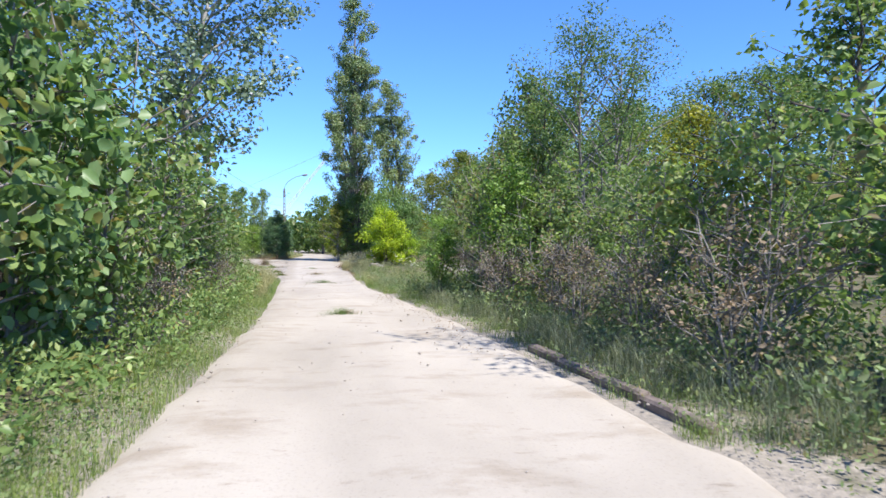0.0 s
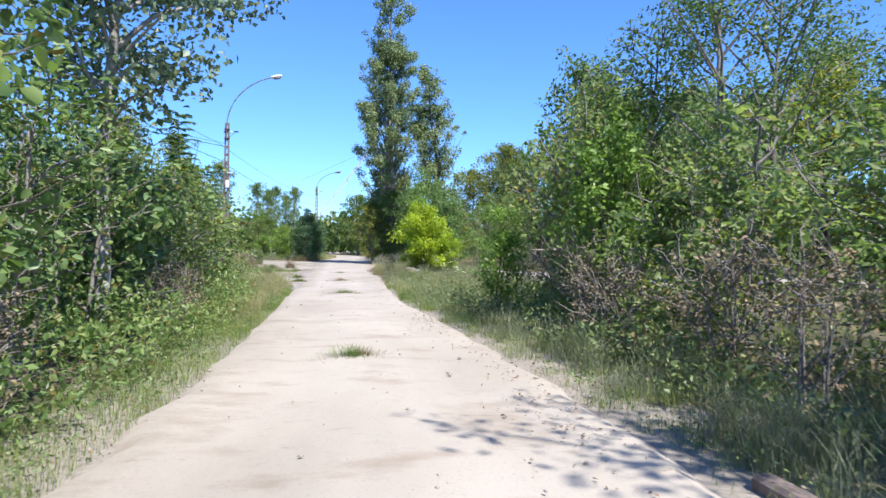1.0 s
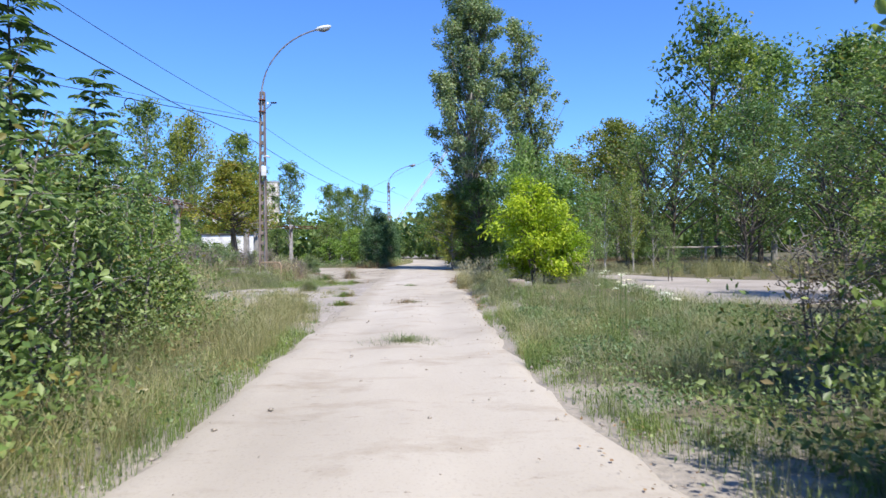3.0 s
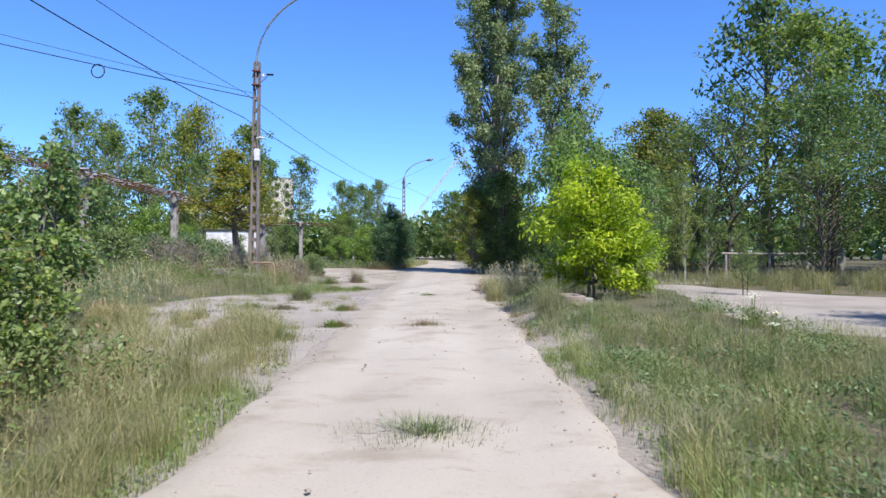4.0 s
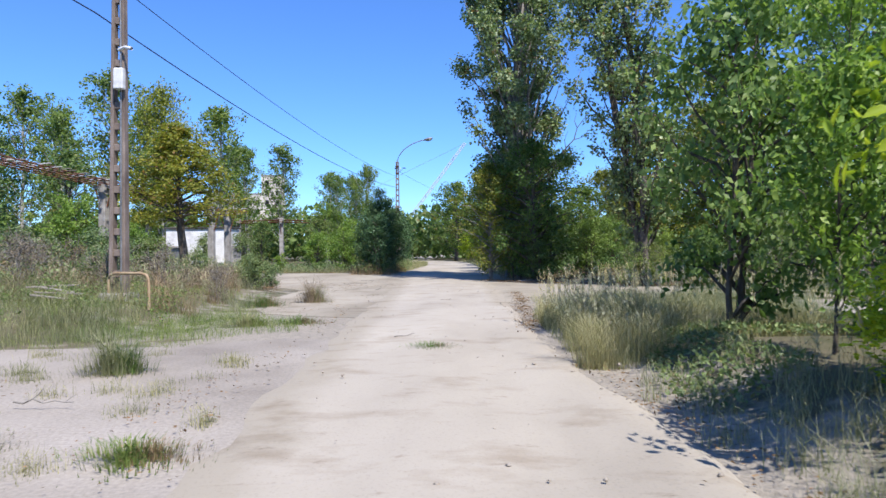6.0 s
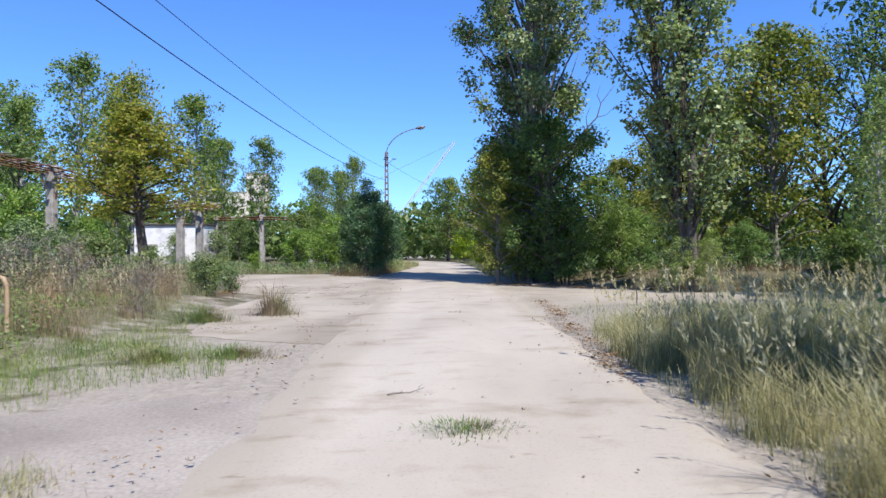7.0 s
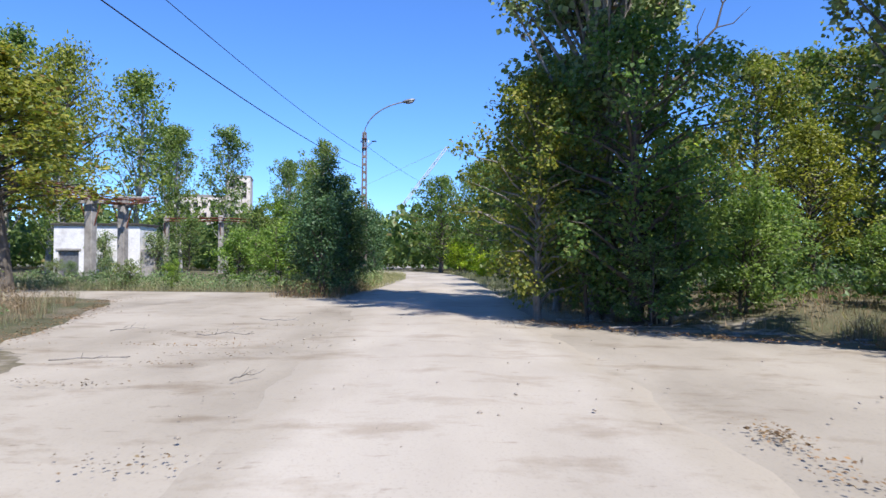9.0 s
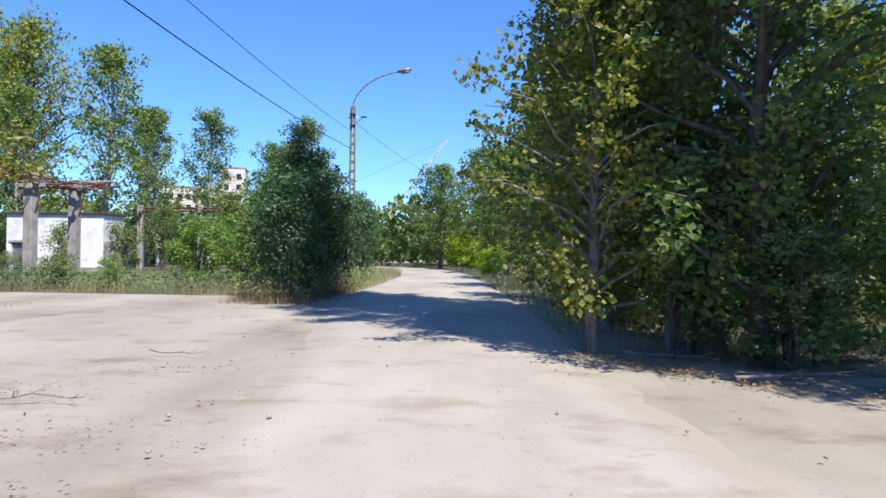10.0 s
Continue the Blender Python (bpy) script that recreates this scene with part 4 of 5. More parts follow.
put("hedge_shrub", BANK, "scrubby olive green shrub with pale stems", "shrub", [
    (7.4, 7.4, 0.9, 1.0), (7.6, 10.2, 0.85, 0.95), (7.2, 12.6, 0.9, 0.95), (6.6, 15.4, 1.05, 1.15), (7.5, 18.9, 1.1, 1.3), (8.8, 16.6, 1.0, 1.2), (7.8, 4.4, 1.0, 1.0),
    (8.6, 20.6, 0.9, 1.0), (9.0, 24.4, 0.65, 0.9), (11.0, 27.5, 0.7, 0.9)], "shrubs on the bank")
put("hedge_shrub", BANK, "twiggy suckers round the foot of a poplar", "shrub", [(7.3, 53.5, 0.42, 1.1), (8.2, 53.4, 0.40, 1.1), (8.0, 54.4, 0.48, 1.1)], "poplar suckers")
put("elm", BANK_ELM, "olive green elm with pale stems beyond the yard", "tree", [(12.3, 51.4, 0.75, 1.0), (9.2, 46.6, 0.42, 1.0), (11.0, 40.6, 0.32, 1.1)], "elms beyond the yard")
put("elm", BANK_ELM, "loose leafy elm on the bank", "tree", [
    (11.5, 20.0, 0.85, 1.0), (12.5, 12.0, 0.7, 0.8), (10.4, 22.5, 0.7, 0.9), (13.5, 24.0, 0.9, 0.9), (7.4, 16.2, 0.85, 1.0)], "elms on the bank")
put("elm", ELM_NEAR, "grey-green elm with a dense crown on the bank", "tree", [(8.5, 14.2, 0.95, 1.0)], "elms on the bank")
put("elm", AIRY_ELM, "thinly leaved elm leaning over the bank", "tree", [(7.8, 4.9, 1.35, 1.15)], "elms on the bank")
put("elm", ELM_GREY, "dark grey-green elm beyond the yard", "tree", [(14.2, 51.6, 1.25, 1.05), (16.6, 47.0, 0.9, 1.0), (20.0, 45.0, 1.1, 1.0), (25.0, 46.0, 1.2, 1.0), (18.0, 64.5, 1.5, 1.15)], "elms beyond the yard")
put("young_poplar", YOUNG, "slender pale green young poplar beyond the yard", "tree", [(9.6, 48.2, 0.8, 1.0), (10.6, 50.0, 1.0, 1.0), (11.9, 49.4, 0.95, 1.05), (13.2, 50.4, 0.85, 1.0), (16.4, 52.4, 1.0, 1.0)], "young poplars beyond the yard")
put("dry_shrub", DRY, "withered brown shrub of bare twigs on the bank", "shrub", [(6.4, 7.6, 0.75, 1.0), (6.2, 9.6, 0.65, 1.1), (6.5, 11.2, 0.8, 1.0), (6.0, 13.0, 0.65, 1.0), (6.2, 14.6, 0.8, 1.0), (6.8, 17.4, 0.8, 1.0), (6.4, 5.6, 0.9, 1.0), (7.3, 20.6, 0.75, 1.0), (6.9, 22.4, 0.7, 1.0), (0.3, 9.8, 0.6, 1.0), (0.2, 15.0, 0.6, 1.0)], "withered shrubs")
put("maple_sapling", SAPLING, "bright green box elder sapling", "sapling", [(5.3, 17.7, 0.62, 1.0), (6.5, 15.0, 0.8, 1.2), (4.9, 36.4, 0.66, 1.45)], "saplings")
put("lime_bush", LIME, "lime green box elder bush lit by the sun", "bush", [(5.25, 34.0, 0.88, 1.10), (6.15, 34.7, 0.58, 1.0), (4.75, 34.5, 0.42, 0.85)], "lime green bushes")
put("lime_bush", LIME_FAR, "light green bush beside the far track", "bush", [(2.3, 105.0, 1.2, 0.85), (3.4, 103.0, 1.0, 0.85), (3.4, 88.0, 0.7, 0.85)], "lime green bushes")
put("maple_bush", MAPLE, "mid green box elder bush", "bush", [(5.1, 39.2, 0.82, 1.42), (6.9, 38.2, 0.75, 1.2)], "box elder bushes")
poplar = plant("lombardy_poplar", POPLAR_A, "towering columnar poplar with grey trunks", "tree", 4.2, 59.3, group="columnar poplars")
dead = part("dead_branch", tube("dead_branch", [(0.6, -0.3, 4.2), (1.1, -0.5, 4.7), (1.48, -0.6, 4.92), (1.72, -0.6, 5.45), (2.05, -0.65, 5.8), (2.2, -0.6, 6.3), (2.65, -0.7, 6.9)], [0.05, 0.042, 0.036, 0.030, 0.024, 0.017, 0.008], BARK, 6), None, poplar, "bare crooked branch")
for a, b, c in (((1.1, -0.5, 4.7), (1.5, -0.5, 4.62), (1.85, -0.55, 4.7)), ((1.72, -0.6, 5.45), (1.66, -0.7, 5.8), (1.8, -0.75, 6.15)), ((2.05, -0.65, 5.8), (2.4, -0.6, 5.9), (2.7, -0.7, 6.2)), ((2.2, -0.6, 6.3), (2.1, -0.5, 6.6), (2.2, -0.5, 6.95))):
    part("twig", tube("twig", [a, b, c], [0.016, 0.011, 0.005], BARK, 5), None, dead)
plant("lombardy_poplar", POPLAR_B, "shorter columnar poplar with suckers round its foot", "tree", 7.7, 53.7, group="columnar poplars")
put("linden", LINDEN, "dense dark green linden shading the track", "tree", [(4.4, 63.4, 0.9, 0.9), (7.6, 64.5, 0.62, 0.8), (4.6, 68.0, 0.8, 0.9), (5.0, 75.0, 0.9, 0.9), (5.2, 83.5, 0.95, 0.95)], "lindens by the track")
put("linden", [LINDEN_NEAR], "bushy green linden shoot at the poplar's foot", "tree", [(4.5, 58.0, 0.70, 1.0)], "lindens by the track")
put("linden", [LINDEN_SUN], "sunlit yellowish green linden before the poplar", "tree", [(2.8, 59.0, 0.58, 1.05), (3.6, 61.6, 0.75, 1.0)], "lindens by the track")
put("linden", [LINDEN_SUN], "sunlit yellowish green linden behind the poplars", "tree", [(12.4, 70.9, 1.05, 1.0), (15.8, 69.4, 1.0, 1.05), (9.6, 69.4, 0.7, 0.95), (14.4, 62.8, 1.1, 1.1)], "lindens by the track")
put("linden", LINDEN, "bushy green linden where the track bends", "tree", [(0.4, 112.0, 1.1, 1.05), (4.2, 104.0, 1.1, 1.1), (4.8, 94.0, 1.0, 1.0), (6.5, 110.0, 1.1, 1.2)], "lindens by the track")
put("locust_tree", LOCUST, "slender green locust tree", "tree", [
    (18.5, 50.0, 1.05, 1.0), (22.5, 51.0, 1.2, 1.0), (13.0, 30.0, 0.8, 0.9), (19.0, 28.0, 1.1, 1.0), (16.0, 19.0, 0.9, 0.9)], "locust trees")
put("locust_tree", LOCUST_FAR, "tall locust tree beyond the yard", "tree", [
    (21.0, 62.0, 1.6, 1.3), (17.5, 76.0, 1.3, 1.0), (26.0, 56.0, 1.5, 1.1), (24.0, 40.0, 1.2, 1.0), (28.0, 34.0, 1.3, 1.0), (17.5, 10.0, 1.0, 0.9), (21.0, 22.0, 1.3, 1.0), (30.0, 60.0, 1.5, 1.2)], "locust trees")
put("golden_tree", GOLDEN, "leafy tree turning yellow", "tree", [(14.6, 21.5, 0.75, 0.95), (10.2, 62.6, 0.55, 0.98)], "yellowing trees")
put("maple_bush", GREENBUSH, "leafy green bush behind the cable rack", "bush", [(-22.4, 70.6, 1.05, 1.1), (-25.6, 65.6, 1.15, 1.1), (-28.6, 71.0, 1.25, 1.1), (-20.8, 76.4, 0.85, 1.0), (-31.0, 63.4, 1.2, 1.2), (-27.0, 60.0, 0.95, 1.1)], "bushes behind the cable rack")
put("chestnut_tree", CHESTNUT, "rusty orange and green chestnut tree", "tree", [(-14.4, 69.0, 1.32, 0.73)], "")
put("dark_bush", SHADEBUSH, "green thicket round the poplar's foot", "bush", [(3.9, 58.7, 0.85, 0.95), (5.1, 58.2, 0.8, 0.95), (4.6, 57.6, 0.55, 0.75)], "thicket at the poplar")
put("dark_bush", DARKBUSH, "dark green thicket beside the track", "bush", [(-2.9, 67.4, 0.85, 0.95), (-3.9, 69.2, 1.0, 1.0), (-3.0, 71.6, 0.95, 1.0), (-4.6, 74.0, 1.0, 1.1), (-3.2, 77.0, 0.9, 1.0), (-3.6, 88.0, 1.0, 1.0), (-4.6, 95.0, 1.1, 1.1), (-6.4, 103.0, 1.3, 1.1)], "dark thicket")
put("maple_bush", MAPLE, "tall mid green bush in the sun beside the poplars", "bush", [(6.7, 58.8, 0.66, 0.95), (8.4, 60.6, 0.6, 0.9), (9.4, 58.4, 0.5, 0.85), (11.9, 59.4, 0.5, 0.85), (14.2, 57.8, 0.55, 0.8)], "bushes beside the poplars")
put("maple_bush", GREENBUSH, "rounded bright green bush at the crossing", "bush", [(-6.2, 74.0, 0.72, 0.85), (-8.4, 75.2, 0.75, 0.8), (-7.0, 80.0, 0.95, 0.9), (-11.3, 97.0, 1.3, 1.1)], "bushes at the crossing")
put("aspen", ASPEN, "slim poplar with airy green crown", "tree", [
    (-23.7, 99.6, 1.25, 1.0), (-20.5, 111.5, 1.08, 1.0), (-22.7, 106.0, 1.0, 1.0), (-39.5, 107.7, 1.6, 1.08), (-44.0, 105.0, 1.25, 1.1), (-49.0, 106.0, 1.45, 1.05), (-33.5, 104.0, 1.3, 1.0),
    (-28.0, 96.0, 1.0, 0.95), (-16.5, 120.0, 0.9, 1.0), (-13.5, 119.0, 0.85, 1.0), (-26.5, 112.0, 1.1, 1.0), (-36.0, 92.0, 1.1, 1.0), (-54.0, 96.0, 1.3, 1.0), (-52.0, 107.0, 1.15, 1.0)], "poplars behind the hut")
put("aspen", ASPEN, "tall poplar with pale trunk beyond the yard", "tree", [(18.6, 52.6, 0.98, 1.0), (21.5, 55.0, 1.0, 1.0)], "poplars beyond the yard")
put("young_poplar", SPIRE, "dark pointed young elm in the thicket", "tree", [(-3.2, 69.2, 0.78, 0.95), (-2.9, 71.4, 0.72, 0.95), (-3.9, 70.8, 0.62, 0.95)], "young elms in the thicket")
put("aspen", ASPEN, "small narrow poplar above the thicket", "tree", [(-6.3, 85.2, 0.52, 1.2), (-7.6, 88.0, 0.48, 1.2), (-10.5, 96.0, 0.6, 1.1)], "small poplars")
put("golden_tree", GOLDEN, "tall yellowing poplar behind the hut", "tree", [(-31.2, 102.1, 1.5, 1.6)], "yellowing trees")
put("locust_tree", LOCUST_FAR, "leafy young tree among weeds", "tree", [
    (-12.5, 38.0, 0.55, 0.9), (-15.0, 44.0, 0.7, 0.9), (-17.5, 52.0, 0.65, 0.9), (-22.0, 62.0, 0.85, 0.9), (-26.0, 66.0, 1.0, 0.9), (-29.0, 58.0, 1.1, 0.9), (-24.0, 74.0, 1.0, 1.0), (-18.6, 97.0, 0.6, 0.9), (-10.5, 86.0, 0.6, 0.9), (-18.0, 36.0, 0.8, 1.0), (-12.0, 29.0, 0.8, 0.9)], "young trees on the waste ground")
put("hedge_shrub", HEDGE_FAR, "low grey-green shrub among weeds", "shrub", [(-9.5, 40.0, 0.55, 0.9), (-11.5, 46.0, 0.65, 0.9), (-12.5, 52.0, 0.7, 0.9), (-13.0, 58.0, 0.8, 0.9), (-11.0, 62.0, 0.55, 0.8), (-13.5, 63.0, 0.7, 0.9), (-11.8, 72.4, 0.45, 0.8), (-4.7, 51.2, 0.34, 0.95), (-5.5, 52.6, 0.30, 0.9), (-4.9, 53.6, 0.28, 0.9), (-7.4, 47.0, 0.34, 0.9), (-8.6, 50.0, 0.4, 0.9),
    (-14.2, 60.5, 0.55, 1.0), (-16.0, 63.6, 0.7, 1.0), (-18.4, 61.6, 0.65, 1.0), (-17.2, 67.2, 0.6, 1.0), (-15.2, 56.8, 0.6, 1.0), (-17.4, 55.0, 0.6, 1.0), (-22.6, 57.6, 1.1, 1.2), (-9.8, 57.4, 0.32, 1.0), (-10.6, 53.6, 0.55, 1.0), (-21.6, 89.6, 0.62, 1.5), (-20.6, 88.6, 0.4, 1.0), (-18.3, 91.4, 0.85, 1.1), (-24.4, 89.2, 0.4, 0.9), (-23.0, 88.6, 0.36, 0.9)], "shrubs on the waste ground")
put("maple_sapling", SAPLING, "small bright green box elder seedling among weeds", "sapling", [(-6.2, 55.6, 0.30, 0.9), (-9.6, 71.8, 0.42, 0.8)], "saplings")
put("dry_shrub", DRY, "withered brown weed bush around the lamp post", "shrub", [(-6.4, 45.6, 0.6, 0.9), (-7.6, 44.6, 0.65, 0.9), (-6.0, 47.6, 0.6, 1.0), (-7.8, 49.0, 0.7, 0.9), (-6.8, 51.0, 0.42, 0.9), (-8.6, 52.6, 0.55, 1.0), (-7.4, 54.6, 0.42, 0.9), (-9.4, 47.0, 0.7, 1.0), (-10.6, 49.6, 0.75, 1.0), (-4.2, 46.4, 0.42, 0.9), (-5.0, 48.6, 0.4, 0.9), (-8.6, 59.6, 0.42, 1.0), (-12.6, 54.6, 0.85, 1.1), (-11.8, 50.6, 0.8, 1.1)], "withered shrubs")


# ---------------------------------------------------------------- grass and weeds


def inside(poly, x, y):
    hit = np.zeros(len(x), bool)
    for (x0, y0), (x1, y1) in zip(poly, poly[1:] + poly[:1]):
        cross = (y0 > y) != (y1 > y)
        hit ^= cross & (x < (x1 - x0) * (y - y0) / (y1 - y0 + 1e-9) + x0)
    return hit


def blades(name, seed, poly, count, tall, width, material, label, patch=1.2, bare=0.0, droop=0.9, tufts=0):
    """A field of bent blades inside a polygon, thicker in patches."""
    rng = np.random.default_rng(seed)
    lo, hi = np.min(poly, 0), np.max(poly, 0)
    x, y = rng.uniform(lo[0], hi[0], count * 4), rng.uniform(lo[1], hi[1], count * 4)
    if tufts:
        tx, ty = rng.uniform(lo[0], hi[0], tufts), rng.uniform(lo[1], hi[1], tufts)
        k = rng.integers(0, tufts, count * 4)
        x, y = tx[k] + rng.normal(0, 0.10, count * 4), ty[k] + rng.normal(0, 0.10, count * 4)
    ok = inside(poly, x, y)
    x, y = x[ok], y[ok]
    dens = 0.5 + 0.5 * np.sin(x * patch * 1.7 + 1.3 * np.sin(y * patch)) * np.sin(y * patch * 1.3 + 1.1 * np.sin(x * patch * 0.8) + seed)
    ok = (rng.uniform(0, 1, len(x)) > bare * (1 - dens))
    x, y, dens = x[ok][:count], y[ok][:count], dens[ok][:count]
    n = len(x)
    z = ground_z(x, y) - 0.05
    fine = 0.5 + 0.5 * np.sin(x * 5.3 + 2.0 * np.sin(y * 3.1)) * np.sin(y * 4.7 + 1.5 * np.sin(x * 3.7))
    h = tall * rng.uniform(0.25, 1.25, n) * (0.45 + 0.5 * dens + 0.35 * fine)
    a = rng.uniform(0, 6.28, n) + 0.8 * np.sin(x * 0.9 + y * 0.7)
    out = np.stack([np.cos(a), np.sin(a), 0 * a], 1)
    side = np.stack([-np.sin(a), np.cos(a), 0 * a], 1)
    foot = np.stack([x, y, z], 1)
    bend = (droop * rng.uniform(0.1, 1.0, n) * h)[:, None]
    w = (width * rng.uniform(0.6, 1.3, n))[:, None]
    up = np.array([[0, 0, 1.0]])
    mid = foot + up * h[:, None] * 0.6 + out * bend * 0.35
    tip = foot + up * h[:, None] * (1 - 0.15 * droop) + out * bend
    low = mid + (mid - foot) * 0.12
    v = np.stack([foot - side * w, foot + side * w, low, mid - side * w * 0.75, mid + side * w * 0.75, tip], 1)
    k = np.arange(n)[:, None] * 6
    f = np.concatenate([k + [[0, 1, 2]], k + [[3, 4, 5]]], 1).reshape(-1, 3)
    ob = new(name, fast_mesh(name, v.reshape(-1, 3), f, material))
    return tagged(ob, label, "grass", kind="stuff")


def weeds(name, seed, poly, count, tall, leaf, material, label, patch=0.9, slim=0.5, bare=0.0):
    """A low mass of broad leaves in uneven mounds inside a polygon."""
    rng = np.random.default_rng(seed)
    lo, hi = np.min(poly, 0), np.max(poly, 0)
    x, y = rng.uniform(lo[0], hi[0], count * 3), rng.uniform(lo[1], hi[1], count * 3)
    ok = inside(poly, x, y)
    ok &= 0.5 + 0.5 * np.sin(x * 1.9 + 1.9 * np.sin(y * 1.1 + seed)) * np.sin(y * 1.5 + 1.4 * np.sin(x * 1.3)) + rng.uniform(-0.2, 0.2, count * 3) > bare
    x, y = x[ok][:count], y[ok][:count]
    n = len(x)
    mound = 0.5 + 0.5 * np.sin(x * patch * 2.1 + 1.7 * np.sin(y * patch + seed)) * np.sin(y * patch * 1.7 + 1.2 * np.sin(x * patch * 1.1))
    z = ground_z(x, y) + tall * (0.25 + 0.9 * mound) * rng.uniform(0.02, 1.0, n) ** 0.7
    at = np.stack([x, y, z], 1)
    axis = rng.normal(0, 1, (n, 3)) * [1, 1, 0.8] + [0, 0, 0.5]
    normal = rng.normal(0, 0.9, (n, 3)) + [0, 0, 0.4]
    size = leaf * rng.uniform(0.5, 1.4, n)
    ob = new(name, leaves(name, rng, at, axis, normal, size, size * slim, material))
    return tagged(ob, label, "weeds", kind="stuff")


def plumes(seed, poly, count, tall, label):
    """Thin stalks that carry feathery seed heads."""
    rng = np.random.default_rng(seed)
    lo, hi = np.min(poly, 0), np.max(poly, 0)
    x, y = rng.uniform(lo[0], hi[0], count * 4), rng.uniform(lo[1], hi[1], count * 4)
    ok = inside(poly, x, y)
    x, y = x[ok][:count], y[ok][:count]
    n = len(x)
    foot = np.stack([x, y, ground_z(x, y) - 0.03], 1)
    h = tall * rng.uniform(0.6, 1.15, n)
    bend = rng.normal(0, 0.16, (n, 3)) * h[:, None] * [1, 1, 0] + [[-0.08, 0.03, 0]]
    tip = foot + bend + np.stack([0 * h, 0 * h, h], 1)
    side = unit(np.cross(tip - foot, rng.normal(0, 1, (n, 3)))) * 0.0022
    v = np.stack([foot - side, foot + side, tip], 1).reshape(-1, 3)
    f = np.arange(n * 3).reshape(-1, 3)
    ob = new("grass_stalks", fast_mesh("grass_stalks", v, f, GRASS_PALE))
    tagged(ob, label, "grass", kind="stuff")
    q = rng.uniform(0, 1, (n, 14, 1))
    at = (tip[:, None] - (tip - foot)[:, None] * q * 0.24 + rng.normal(0, 0.007, (n, 14, 3))).reshape(-1, 3)
    axis = (np.repeat(unit(tip - foot), 14, 0) + rng.normal(0, 0.35, (n * 14, 3)))
    ob = new("seed_heads", leaves("seed_heads", rng, at, axis, rng.normal(0, 1, (n * 14, 3)), 0.055 * rng.uniform(0.6, 1.3, n * 14), np.full(n * 14, 0.012), PLUME))
    tagged(ob, "pale feathery seed heads above the grass", "seed heads", kind="stuff")


def strip(left, right, y0, y1, step=2.0):
    """A polygon along the road: offsets from its edges."""
    ys = np.arange(y0, y1 + 0.01, step)
    return [(left(y), y) for y in ys] + [(right(y), y) for y in ys[::-1]]


blades("verge_grass", 1, strip(lambda y: road_left(y) - 0.9, lambda y: road_left(y) + 0.08, 2, 27), 30000, 0.19, 0.0026, GRASS_GREEN, "green grass along the track's edge", bare=0.6)
weeds("undergrowth", 51, strip(lambda y: road_left(y) - 2.0, lambda y: road_left(y) - 0.25, -2, 21), 16456, 0.75, 0.07, LEAF_HEDGE, "leafy undergrowth at the foot of the hedge")
weeds("undergrowth", 52, strip(lambda y: road_left(y) - 3.4, lambda y: road_left(y) - 0.8, 14, 27), 16456, 0.95, 0.052, LEAF_SAGE, "grey-green weeds below the hedge")
blades("verge_grass", 2, strip(lambda y: road_left(y) - 2.6, lambda y: road_left(y) - 0.1, 16, 29), 22000, 0.55, 0.0026, GRASS_PALE, "pale seeding grass below the hedge", bare=0.5, tufts=320)
blades("verge_grass", 3, strip(lambda y: road_right(y) - 0.05, lambda y: road_right(y) + 1.8, 4, 32), 24000, 0.2, 0.0026, GRASS_GREEN, "green weeds and grass along the bank", bare=0.5, tufts=700)
weeds("undergrowth", 53, strip(lambda y: road_right(y) + 0.6, lambda y: road_right(y) + 2.6, -2, 20), 14960, 0.6, 0.07, LEAF_SAGE, "weedy undergrowth on the bank")
weeds("undergrowth", 54, strip(lambda y: road_right(y) + 1.6, lambda y: road_right(y) + 4.6, -2, 22), 11968, 1.1, 0.08, LEAF_HEDGE, "leafy undergrowth beneath the shrubs")
blades("verge_grass", 4, strip(lambda y: road_right(y) + 0.2, lambda y: road_right(y) + 3.5, 8, 33), 15000, 0.45, 0.0028, GRASS_PALE, "pale grass on the bank", bare=0.5, tufts=260)
weeds("undergrowth", 55, [(4.2, 20), (8.5, 20), (8.2, 29.6), (6.8, 31.0), (5.4, 30.6), (4.6, 29.8), (4.0, 27)], 15000, 0.26, 0.042, LEAF_SAGE, "rank green weeds before the yard", bare=0.5)
blades("verge_grass", 5, [(3.7, 22), (9, 22), (8.4, 29.6), (6.8, 31.4), (5.2, 30.4), (3.8, 30)], 14000, 0.36, 0.0028, GRASS_GREEN, "green grass before the yard", bare=0.5, tufts=240)
blades("verge_grass", 23, [(3.7, 22), (9, 22), (8.4, 29.6), (6.8, 31.4), (5.2, 30.4), (3.8, 30)], 13000, 0.44, 0.0026, GRASS_PALE, "pale bent grass before the yard", bare=0.5, tufts=200)
blades("tall_grass", 6, [(3.0, 37.6), (4.6, 38.0), (5.0, 41.5), (4.2, 43.0), (3.1, 43.0)], 9000, 0.60, 0.003, GRASS_DRY, "clump of tall straw-coloured grass", bare=0.3, tufts=60)
blades("tall_grass", 7, [(3.1, 37.6), (6.6, 38.0), (7.6, 44), (7.0, 45.4), (5.2, 45.2), (3.3, 45.0), (3.0, 43)], 20000, 0.34, 0.003, GRASS_PALE, "mixed pale green grass at the crossing", bare=0.6)
blades("tall_grass", 8, [(3.4, 42.0), (8.5, 42.0), (9.4, 45.8), (6.0, 45.4), (3.5, 45.2)], 13000, 0.34, 0.003, GRASS_PALE, "tall dry grass with seed heads at the crossing", bare=0.5, tufts=110)
